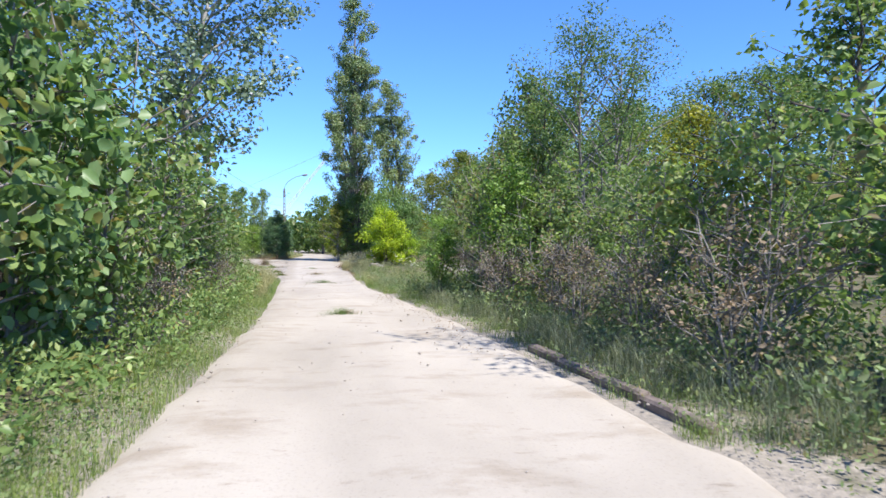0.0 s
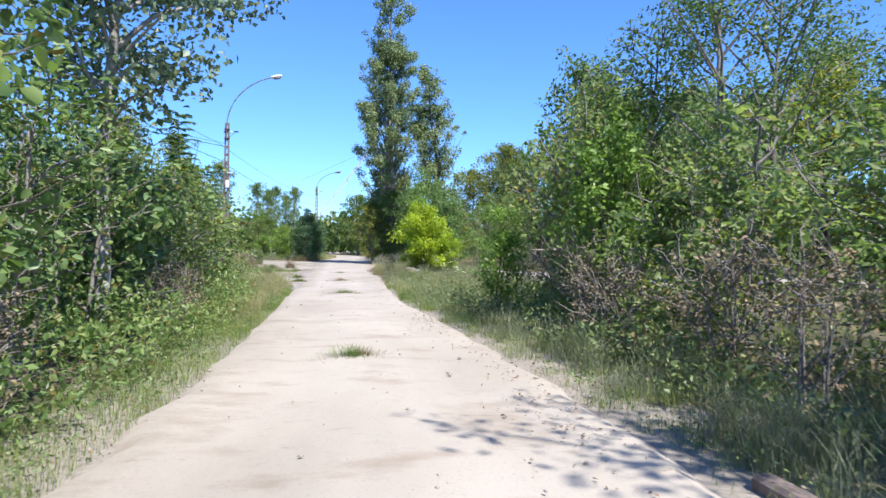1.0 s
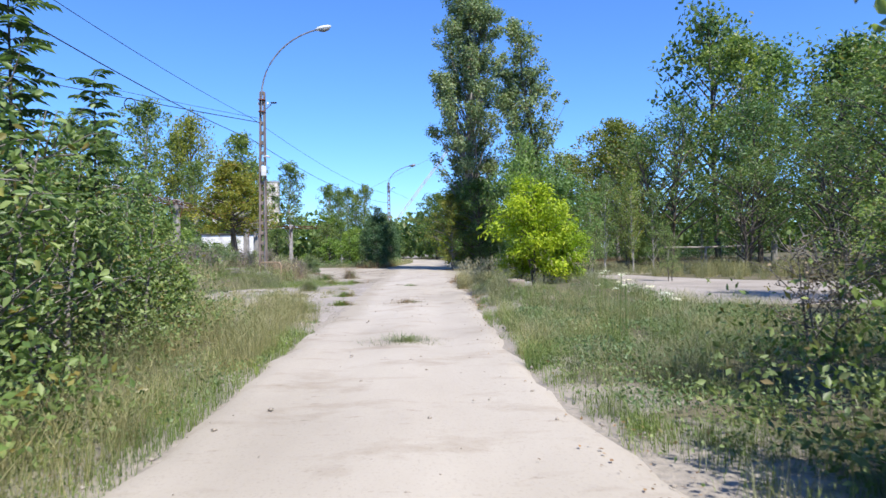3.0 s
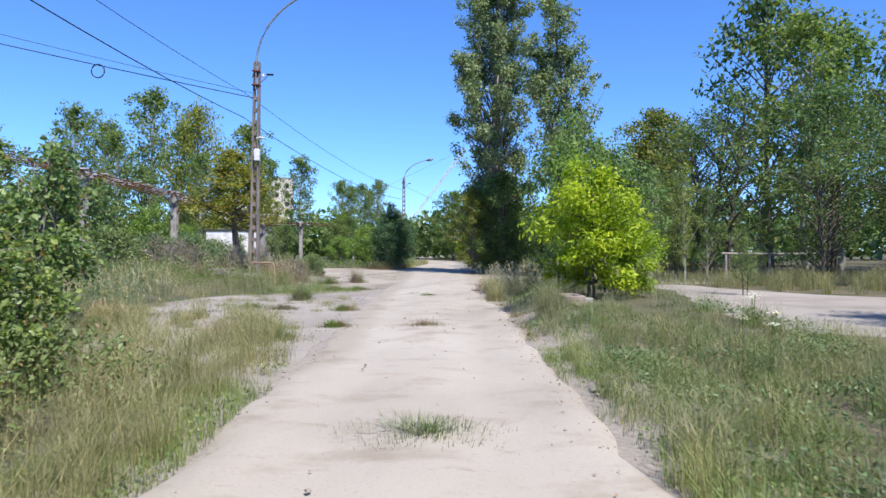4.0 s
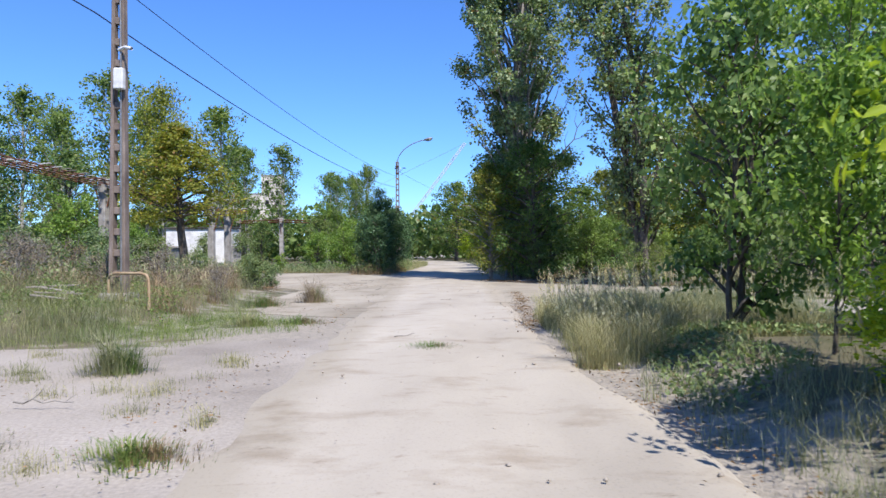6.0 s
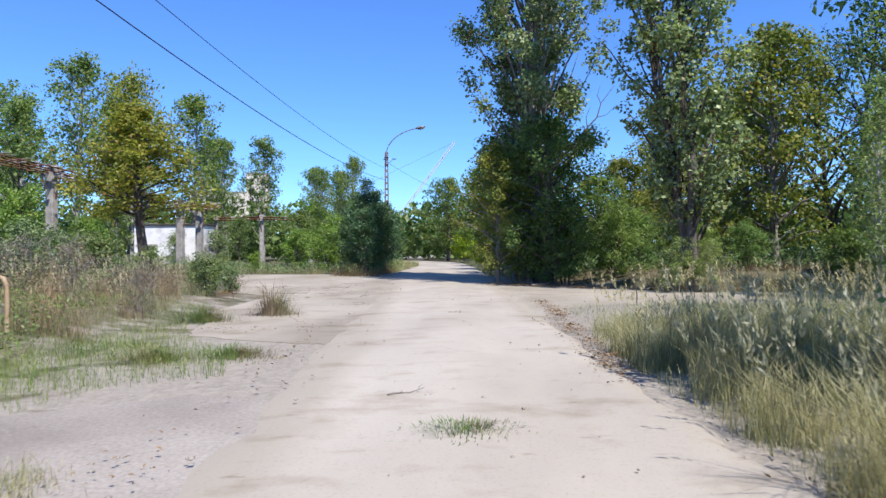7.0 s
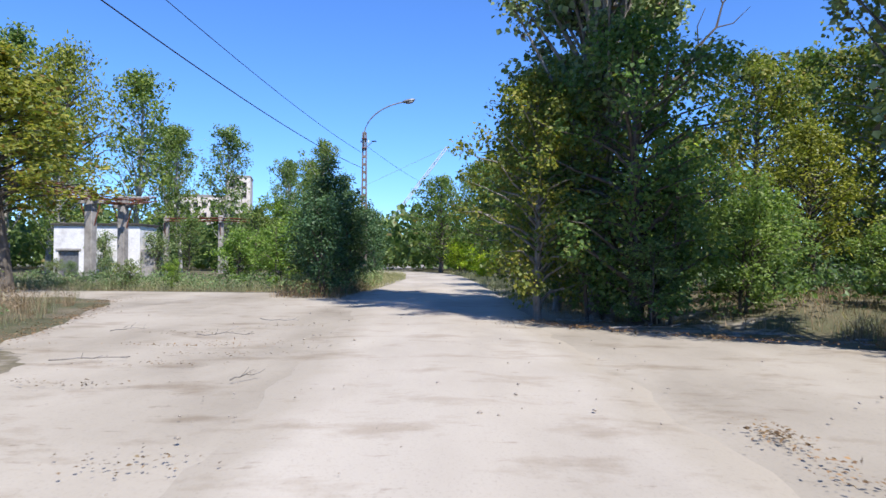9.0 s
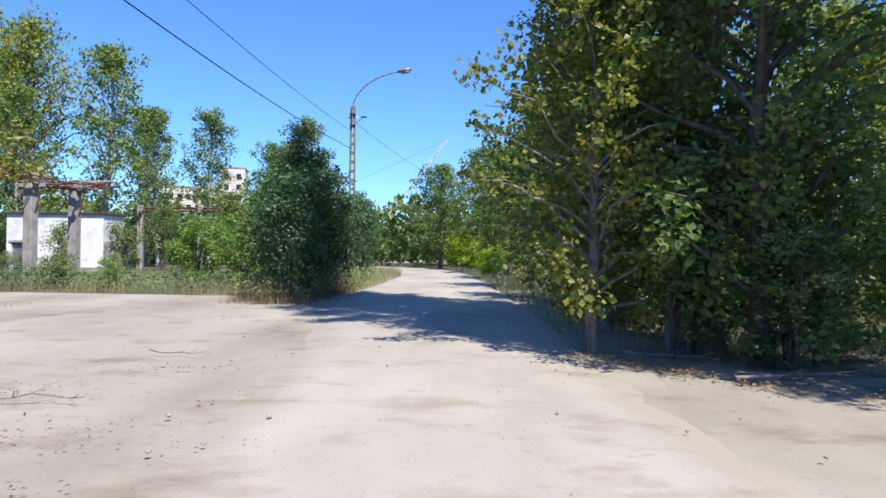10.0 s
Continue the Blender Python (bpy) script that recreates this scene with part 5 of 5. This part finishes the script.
blades("weed_field", 9, [(-3.2, 29), (-5.5, 34), (-5.8, 39), (-9, 43), (-14, 43), (-16, 30), (-9, 26)], 24000, 0.85, 0.0036, GRASS_PALE, "field of pale dry grass on the waste ground", bare=0.5, tufts=520)
weeds("undergrowth", 56, [(-5.5, 30), (-16, 30), (-20, 56), (-9, 60), (-7, 50), (-7.5, 42)], 22000, 0.7, 0.11, LEAF_SAGE, "grey-green weeds on the waste ground")
blades("weed_field", 10, [(-2.0, 39.4), (-5.0, 39.0), (-8, 41), (-7, 47.5), (-4.0, 48.5), (-2.6, 44.5), (-1.3, 42.5)], 13500, 0.16, 0.0026, GRASS_GREEN, "low green grass around the lamp post", bare=0.6)
blades("weed_field", 11, [(-3.2, 43.5), (-9, 42), (-14, 46), (-13, 62), (-9.2, 64.6), (-6.4, 56.0), (-4.6, 49.5)], 16766, 0.66, 0.0043, GRASS_BROWN, "withered brown weeds around the lamp post", bare=0.6, tufts=420)
blades("weed_field", 12, [(-3.0, 44.5), (-8, 44), (-12, 52), (-12, 64), (-9.2, 65.0), (-6.2, 56.0), (-3.8, 49.5)], 9780, 0.5, 0.0043, GRASS_PALE, "dry grass among withered weeds", bare=0.7, tufts=200)
blades("weed_field", 13, [(-23, 71.8), (-4.0, 70.2), (-3.4, 73), (-12, 76), (-23, 77)], 9780, 0.45, 0.0079, GRASS_PALE, "rough pale grass behind the crossing", bare=0.5)
weeds("undergrowth", 57, [(-23, 72.4), (-3.4, 70.6), (-3.0, 76), (-12, 80), (-23, 80)], 10000, 0.6, 0.11, LEAF_SAGE, "leafy weeds behind the crossing")
blades("weed_field", 14, [(3.3, 58.6), (7.4, 56.6), (14, 58.6), (24, 63.5), (24, 68), (3.4, 66)], 9780, 0.35, 0.0070, GRASS_BROWN, "withered undergrowth in the shade", bare=0.5)
weeds("undergrowth", 58, [(3.6, 59.6), (7.6, 57.6), (14, 59.6), (26, 64.5), (26, 72), (3.6, 72)], 16000, 1.0, 0.14, LEAF_DARK, "dark leafy undergrowth below the lindens")
blades("weed_field", 15, strip(lambda y: road_left(y) - 2.0, lambda y: road_left(y) + 0.1, 72, 104), 5589, 0.4, 0.0087, GRASS_PALE, "dry grass along the far track", bare=0.5)
blades("weed_field", 16, strip(lambda y: road_right(y) - 0.1, lambda y: road_right(y) + 1.8, 66, 104), 5589, 0.4, 0.0087, GRASS_PALE, "dry grass along the far track", bare=0.5)
blades("weed_field", 17, [(8, 47), (16, 46), (26, 48), (26, 57), (14, 53.5), (8.4, 52)], 9780, 0.55, 0.0087, GRASS_PALE, "dry grass beyond the yard", bare=0.6)
weeds("undergrowth", 59, [(3.8, 35.4), (4.4, 35.4), (4.6, 37.8), (8.4, 38.0), (8.0, 39.0), (4.0, 39.0), (3.5, 36)], 4500, 0.12, 0.06, LEAF_SAGE, "trampled weeds beneath the lime green bushes")
blades("verge_grass", 18, [(3.4, 33.2), (7.4, 33.6), (7.4, 35.2), (4.6, 35.4), (4.4, 38.0), (3.6, 38.4), (3.3, 36)], 4000, 0.40, 0.003, GRASS_PALE, "dry grass beneath the lime green bushes", bare=0.5, tufts=90)
weeds("undergrowth", 63, strip(lambda y: road_right(y) + 0.05, lambda y: road_right(y) + 1.3, 3, 31), 10472, 0.16, 0.036, LEAF_SAGE, "low weeds creeping onto the track", bare=0.4)
weeds("undergrowth", 64, strip(lambda y: road_left(y) - 1.0, lambda y: road_left(y) + 0.02, 3, 27), 8228, 0.15, 0.036, LEAF_SAGE, "low weeds creeping onto the track", bare=0.4)
weeds("undergrowth", 65, [(-2.4, 66.4), (-4.4, 66.8), (-5.0, 80), (-2.2, 80), (-2.0, 72)], 6000, 0.9, 0.10, LEAF_SAGE, "dusty weeds at the foot of the thicket")
blades("weed_field", 19, [(-2.3, 66.2), (-4.6, 66.6), (-4.8, 76), (-2.1, 76)], 4500, 0.6, 0.006, GRASS_BROWN, "withered grass at the foot of the thicket", bare=0.3)
blades("weed_field", 20, [(6.9, 53.9), (9.6, 53.8), (12, 54.4), (12, 56.5), (7.2, 56.2)], 3750, 0.42, 0.006, GRASS_BROWN, "withered suckers and stalks around the poplar", bare=0.6, tufts=120)
blades("weed_field", 21, [(6.9, 53.9), (9.6, 53.8), (16, 54.4), (16, 57), (7.2, 57)], 3750, 0.45, 0.006, GRASS_PALE, "dry grass around the poplar", bare=0.6, tufts=120)
blades("tall_grass", 22, [(3.4, 44.8), (9.5, 45.4), (10, 49.4), (6.0, 49.0), (3.4, 49.2)], 4500, 0.16, 0.003, GRASS_PALE, "thin short dry grass at the crossing", bare=0.8)
weeds("undergrowth", 66, [(-4.0, 45.4), (-6.0, 43.6), (-12, 44.0), (-13.5, 58), (-9.6, 62.5), (-6.6, 57.0), (-4.8, 50.5)], 15000, 0.62, 0.045, GRASS_BROWN, "feathery rusty brown weeds around the lamp post", bare=0.38)
weeds("undergrowth", 67, [(-3.4, 42.0), (-5.6, 40.4), (-9.5, 41.0), (-10.5, 46.5), (-6.4, 46.5), (-4.4, 45.4)], 8000, 0.42, 0.05, LEAF_HEDGE, "low green weeds around the lamp post", bare=0.3)
weeds("undergrowth", 68, [(-4.6, 33.4), (-6.0, 38.6), (-9.0, 40.6), (-14, 41), (-15, 31), (-8.0, 29.4)], 11000, 0.7, 0.05, LEAF_SAGE, "grey-green weeds among dry grass", bare=0.42)
blades("weed_field", 24, [(11.8, 44.6), (13.6, 41.4), (17.2, 38.8), (26, 36.2), (27, 47), (15.2, 49.4), (11.6, 49.4)], 14000, 0.85, 0.006, GRASS_PALE, "tall dry grass beyond the yard", bare=0.4, tufts=260)
blades("weed_field", 25, [(-3.4, 39.8), (-5.4, 38.8), (-12, 40), (-12, 46), (-6, 44.4), (-4.2, 43.4)], 9000, 0.6, 0.0036, GRASS_PALE, "rough pale grass before the lamp post", bare=0.5, tufts=260)
blades("verge_grass", 26, [(0.2, 27.6), (-0.2, 39.0), (-4.6, 38.8), (-5.2, 36.5), (-4.4, 33.0), (-2.6, 28.8)], 7000, 0.17, 0.0028, GRASS_PALE, "thin dry grass in the cracks of the apron", bare=0.85, tufts=70)
blades("verge_grass", 27, [(0.0, 27.4), (-0.4, 30.6), (-2.4, 33.0), (-4.6, 33.2), (-3.0, 28.4)], 9000, 0.5, 0.0030, GRASS_PALE, "clumps of pale grass growing over the apron", bare=0.6, tufts=90)
weeds("undergrowth", 69, [(0.0, 27.4), (-0.6, 32.0), (-3.0, 36.0), (-5.2, 37.0), (-4.6, 33.2), (-3.0, 28.4)], 3500, 0.14, 0.035, LEAF_SAGE, "low weeds creeping over the apron", bare=0.55)
blades("weed_field", 29, [(-0.9, 41.2), (-2.4, 40.2), (-5.0, 40.0), (-5.8, 42.4), (-3.4, 43.8), (-1.3, 42.6)], 5500, 0.22, 0.0030, GRASS_GREEN, "low green grass strip before the lamp post", bare=0.35)
blades("verge_grass", 30, strip(lambda y: road_right(y) + 0.25, lambda y: road_right(y) + 1.9, 4, 17), 8000, 0.52, 0.0028, GRASS_PALE, "clumps of pale grass at the foot of the bank", bare=0.3, tufts=110)
plumes(31, [(3.3, 42.0), (8.5, 42.0), (9.5, 46.0), (6.0, 45.8), (3.5, 45.6)], 280, 0.78, "tall pale grass stalks at the crossing")
plumes(32, [(3.1, 37.8), (4.8, 38.0), (5.0, 42.0), (3.2, 42.0)], 200, 0.85, "tall pale grass stalks beside the track")
blades("tall_grass", 28, [(3.75, 31.2), (4.2, 31.2), (4.25, 32.3), (3.8, 32.4)], 1300, 0.7, 0.003, GRASS_PALE, "arching clump of pale grass beside the planter", droop=1.3, tufts=4)
plumes(33, [(3.9, 33.0), (6.6, 32.6), (7.2, 35.6), (4.2, 36.0)], 70, 0.8, "pale grass stalks under the bushes")
plumes(34, [(-3.4, 28.4), (-1.8, 28.2), (-3.0, 33.0), (-6.0, 38.5), (-9.0, 39.5), (-9.0, 30.0)], 260, 0.9, "tall pale grass stalks on the waste ground")
plumes(35, [(-4.6, 49.4), (-3.4, 44.2), (-6.0, 42.6), (-9.0, 46.0), (-9.2, 57.0), (-7.0, 58.0)], 260, 0.8, "pale grass stalks around the lamp post")
weeds("far_woods", 60, [(-90, 118), (-9, 116), (10, 118), (60, 84), (75, 60), (90, 60), (60, 110), (0, 150), (-90, 150)], 52000, 7.0, 0.85, LEAF_ELM, "far belt of green woodland", patch=0.12, slim=0.7)
weeds("far_woods", 61, [(30, 26), (44, 10), (44, -20), (60, -20), (60, 40), (75, 62), (48, 84), (34, 74)], 18000, 6.0, 1.15, LEAF_ELM, "belt of green woodland beyond the yard", patch=0.2, slim=0.7)
weeds("far_woods", 62, [(-34, 30), (-28, -10), (-60, -10), (-80, 118), (-52, 118), (-40, 70)], 18000, 5.5, 1.05, LEAF_ELM, "belt of green woodland on the waste ground", patch=0.2, slim=0.7)
TUFTS = [(2.85, 13.1, 0.4, 0.22), (2.2, 24.2, 0.55, 0.20), (1.8, 31.1, 0.5, 0.20), (1.35, 39.0, 0.4, 0.14), (-1.95, 37.4, 0.35, 0.6), (-2.1, 47.3, 0.42, 0.75), (-3.0, 46.2, 0.6, 0.4), (-2.5, 34.9, 0.5, 0.18), (-1.65, 34.6, 0.5, 0.16), (-0.25, 34.4, 0.4, 0.18), (-0.4, 29.4, 0.6, 0.4), (-1.0, 28.9, 0.6, 0.35), (-1.2, 42.3, 0.6, 0.18), (-2.0, 42.0, 0.5, 0.25), (-3.8, 31.0, 0.7, 0.6), (0.2, 31.2, 0.35, 0.16)]


def tuft(seed, x, y, r, h, material, label, count=500):
    """A tuft whose blades lean outwards and get shorter towards its rim."""
    rng = np.random.default_rng(seed)
    a, q = rng.uniform(0, 6.28, count), np.abs(rng.normal(0, 0.5, count))
    out = np.stack([np.cos(a), np.sin(a), 0 * a], 1)
    side = np.stack([-np.sin(a), np.cos(a), 0 * a], 1)
    foot = np.array([[x, y, -0.02]]) + out * (q * r)[:, None] * [[1.3, 0.9, 1]]
    tall = (h * np.exp(-q * q) * rng.uniform(0.3, 1.1, count))[:, None]
    w = 0.0045 * rng.uniform(0.6, 1.4, (count, 1))
    up = np.array([[0, 0, 1.0]])
    mid = foot + up * tall * 0.62 + out * tall * 0.16 * rng.uniform(0.2, 2, (count, 1))
    low = mid + (mid - foot) * 0.12
    tip = foot + up * tall * rng.uniform(0.6, 1.0, (count, 1)) + out * tall * rng.uniform(0.1, 0.9, (count, 1))
    v = np.stack([foot - side * w, foot + side * w, low, mid - side * w * 0.75, mid + side * w * 0.75, tip], 1)
    k = np.arange(count)[:, None] * 6
    f = np.concatenate([k + [[0, 1, 2]], k + [[3, 4, 5]]], 1).reshape(-1, 3)
    tagged(new("grass_tuft", fast_mesh("grass_tuft", v.reshape(-1, 3), f, material)), label, "grass", kind="stuff")


for i, (x, y, r, h) in enumerate(TUFTS):
    tuft(100 + i, x, y, r, h, (GRASS_GREEN, GRASS_PALE, GRASS_BROWN)[i % 3], "tuft of weeds growing through the track")
    tuft(200 + i, x + 0.1, y + 0.1, r * 0.8, h * 0.7, (GRASS_BROWN, GRASS_GREEN, GRASS_PALE)[i % 3], "tuft of weeds growing through the track")


# ---------------------------------------------------------------- litter and stones


def litter(seed, x, y, rx, ry, count, size=0.05):
    """Fallen leaves and bark lying flat in a patch."""
    rng = np.random.default_rng(seed)
    p = rng.normal(0, 0.5, (count, 2)) * [rx, ry] + [x, y]
    at = np.stack([p[:, 0], p[:, 1], 0.012 + ground_z(p[:, 0], p[:, 1]) + rng.uniform(0, 0.02, count)], 1)
    axis = rng.normal(0, 1, (count, 3)) * [1, 1, 0.2]
    s = size * rng.uniform(0.5, 1.5, count)
    ob = new("leaf_litter", leaves("leaf_litter", rng, at, axis, rng.normal(0, 0.25, (count, 3)) + [0, 0, 1], s, s * 0.6, LITTER))
    tagged(ob, "dry brown leaf litter on pale ground", "leaf litter", kind="stuff")


for i, (x, y, rx, ry, n) in enumerate([
        (3.3, 58.0, 1.6, 0.7, 900), (6.4, 56.2, 2.4, 0.8, 900), (9.5, 54.6, 2.6, 0.8, 700), (-2.6, 51.6, 0.9, 0.14, 140), (-1.8, 53.6, 0.7, 0.12, 120), (-2.8, 54.4, 0.8, 0.10, 110), (-1.9, 57.2, 0.7, 0.12, 90), (-4.9, 51.5, 0.6, 2.4, 900), (-6.8, 58.0, 0.7, 3.0, 900), (-8.6, 64.0, 0.8, 1.6, 500), (2.95, 44.0, 0.35, 3.4, 700),
        (-0.6, 36.4, 0.25, 2.4, 260), (-1.9, 54.6, 1.2, 0.5, 220), (-2.7, 56.0, 1.0, 0.4, 160), (-2.2, 52.8, 0.9, 0.3, 140), (-0.8, 49.2, 0.4, 0.25, 90), (-2.2, 44.6, 0.9, 0.5, 220), (-3.4, 36.5, 1.4, 0.6, 320),
        (5.0, 35.2, 1.6, 1.6, 900), (4.6, 11.0, 0.5, 3.0, 600), (4.0, 17.0, 0.4, 3.0, 500), (1.2, 9.0, 0.3, 4.5, 350), (0.6, 21.0, 0.3, 4.5, 350), (3.55, 27.0, 0.3, 4.0, 400), (-6.0, 69.9, 5.0, 0.5, 700)]):
    litter(300 + i, x, y, rx, ry, int(n * 0.55), 0.028)


def litter_line(seed, points, width, count, size=0.034):
    """Leaves and bark swept into a band along a line."""
    rng = np.random.default_rng(seed)
    p = np.array(points, float)
    s = np.concatenate([[0], np.cumsum(np.hypot(*np.diff(p, axis=0).T))])
    u = rng.uniform(0, s[-1], count)
    u = u + 0.25 * np.sin(u * 2.3) + 0.15 * np.sin(u * 5.9)
    x, y = np.interp(u, s, p[:, 0]) + rng.normal(0, width, count), np.interp(u, s, p[:, 1]) + rng.normal(0, width, count)
    at = np.stack([x, y, 0.002 + ground_z(x, y) + rng.uniform(0, 0.035, count)], 1)
    k = size * rng.uniform(0.4, 1.6, count)
    ob = new("leaf_litter", leaves("leaf_litter", rng, at, rng.normal(0, 1, (count, 3)) * [1, 1, 0.25], rng.normal(0, 0.3, (count, 3)) + [0, 0, 1], k, k * 0.55, LITTER))
    tagged(ob, "band of rusty brown leaf litter along the pavement's edge", "leaf litter", kind="stuff")


litter_line(401, [(2.5, 58.5), (3.6, 57.0), (5.0, 55.8), (6.6, 55.0), (8.2, 54.2), (10.5, 53.7)], 0.16, 2600)
litter_line(402, [(-3.9, 49.6), (-4.7, 52.5), (-5.6, 56.0), (-6.8, 60.0), (-8.4, 64.2)], 0.16, 2200)
litter_line(403, [(2.75, 40.6), (2.95, 42.5), (3.0, 44.5), (3.1, 46.6), (3.2, 48.6), (3.2, 50.2)], 0.10, 1500)
litter_line(404, [(-2.5, 68.6), (-5.0, 69.9), (-9.0, 70.3), (-13.5, 70.7)], 0.14, 900)
litter_line(405, [(-0.9, 40.6), (-0.55, 41.5), (-0.6, 43.4), (-1.0, 45.2), (-1.4, 46.5)], 0.07, 80)
litter_line(406, [(0.15, 28.5), (0.0, 32.0), (-0.2, 36.0), (-0.5, 39.8)], 0.07, 110)
litter_line(407, [(3.5, 29.0), (3.55, 32.0), (3.5, 35.0), (3.1, 38.0)], 0.12, 700)
litter_line(408, [(-5.0, 33.6), (-3.4, 32.6), (-2.0, 31.6), (-1.2, 30.6)], 0.16, 800)


def fallen_branch(seed, x, y, length, turn, r):
    """A crooked dead branch with a few side twigs, lying on the ground."""
    rng = np.random.default_rng(seed)
    g = np.linspace(-0.5, 0.5, 7)
    p = np.stack([g * length, np.cumsum(rng.normal(0, 0.05 * length, 7)), 0.012 + r + np.abs(rng.normal(0, 0.02, 7))], 1)
    ob = thing("fallen_branch", "grey dead branch lying on the dusty ground", "branch", Matrix.Translation((x, y, ground_z(x, y) - 0.01)) @ pose(0, 0, 0, 0, 0, turn), "fallen branches")
    part("stick", tube("stick", p, r * np.linspace(1.0, 0.4, 7), BARK_GREY, 6), None, ob)
    for k in (2, 3, 5):
        e = p[k] + [0.22 * length * rng.uniform(0.4, 1), rng.choice([-1, 1]) * 0.2 * length * rng.uniform(0.4, 1), rng.uniform(0.0, 0.1)]
        part("twig", tube("twig", [p[k], (p[k] + e) / 2 + rng.normal(0, 0.015, 3), e], [r * 0.5, r * 0.4, r * 0.2], BARK_GREY, 5), None, ob)


for i, (x, y, n, turn, k) in enumerate([
        (4.4, 57.0, 1.3, 12, 0.020), (6.0, 56.0, 1.0, -40, 0.016), (5.2, 56.6, 0.8, 70, 0.013), (7.4, 55.2, 0.9, -15, 0.015), (3.6, 58.4, 1.1, -30, 0.017), (9.2, 54.4, 1.0, 30, 0.015), (6.8, 54.9, 0.5, 100, 0.012),
        (-3.1, 53.0, 0.8, 8, 0.010), (-2.4, 55.6, 0.9, -6, 0.010), (-3.6, 51.3, 0.6, 25, 0.010), (-2.8, 50.2, 0.7, 5, 0.010), (-4.2, 56.4, 0.6, 40, 0.010), (-2.2, 58.2, 0.8, -12, 0.009), (-1.0, 52.0, 0.4, 60, 0.008),
        (1.3, 47.2, 0.3, -30, 0.008), (-1.7, 35.9, 0.5, 15, 0.008), (-2.9, 33.4, 0.6, -25, 0.009), (0.9, 40.2, 0.3, 20, 0.007)]):
    fallen_branch(500 + i, x, y, n, turn, k)


def stones():
    """Loose stones and clods thrown to the edges of the track."""
    rng = np.random.default_rng(77)
    vs, fs = [], []
    base = np.array([[1, 0, 0], [-1, 0, 0], [0, 1, 0], [0, -1, 0], [0, 0, 1], [0, 0, -1]], float)
    tri = np.array([[0, 2, 4], [2, 1, 4], [1, 3, 4], [3, 0, 4], [2, 0, 5], [1, 2, 5], [3, 1, 5], [0, 3, 5]])
    for i in range(1500):
        y = rng.uniform(3, 72)
        a, c = road_left(y), road_right(y)
        u = rng.choice([rng.normal(0.0, 0.06), rng.normal(1.0, 0.06), rng.normal(0.5, 0.06), rng.uniform(0, 1)])
        x = a + (c - a) * u
        if y > 46 and rng.uniform() < 0.5:
            x = rng.uniform(-7, 5)
        s = 0.007 + 0.018 * rng.uniform() ** 3
        v = base * s * rng.uniform(0.6, 1.4, (6, 1)) * [1.2, 1.0, 0.7]
        t = rng.uniform(0, 6.28)
        v = v @ np.array([[math.cos(t), -math.sin(t), 0], [math.sin(t), math.cos(t), 0], [0, 0, 1]])
        vs.append(v + [x, y, 0.012 + s * 0.3])
        fs.append(tri)
    tagged(new("loose_stones", fast_mesh("loose_stones", *joined(list(zip(vs, fs))), PAVE)), "loose pale stones along the track", "stones", kind="stuff")


stones()


def flowers(seed, x, y, r, n, tall):
    """White umbels on thin stalks."""
    rng = np.random.default_rng(seed)
    ob = thing("wild_flower", "white flowering weed among the grass", "flower", Matrix.Translation((x, y, ground_z(x, y) - 0.03)), "white flowers")
    for i in range(n):
        a, q = rng.uniform(0, 6.28), r * rng.uniform() ** 0.5
        foot = np.array([q * math.cos(a), q * math.sin(a), 0])
        top = foot + [rng.normal(0, 0.08), rng.normal(0, 0.08), tall * rng.uniform(0.7, 1.15)]
        part("stalk", tube("stalk", [foot, (foot + top) / 2, top], 0.004, GRASS_GREEN, 4), None, ob)
        m = 26
        at = top + rng.normal(0, 0.035, (m, 3)) * [1, 1, 0.25]
        part("umbel", leaves("umbel", rng, at, rng.normal(0, 1, (m, 3)) * [1, 1, 0.1], np.tile([[0, 0, 1.0]], (m, 1)), np.full(m, 0.024), np.full(m, 0.02), PETAL), None, ob, "white umbel")


flowers(1, -8.6, 42.2, 0.7, 9, 0.9)
flowers(2, 4.9, 22.4, 0.6, 6, 0.95)
flowers(3, 5.4, 26.4, 0.5, 5, 0.8)
flowers(4, -6.6, 48.2, 0.8, 7, 0.6)
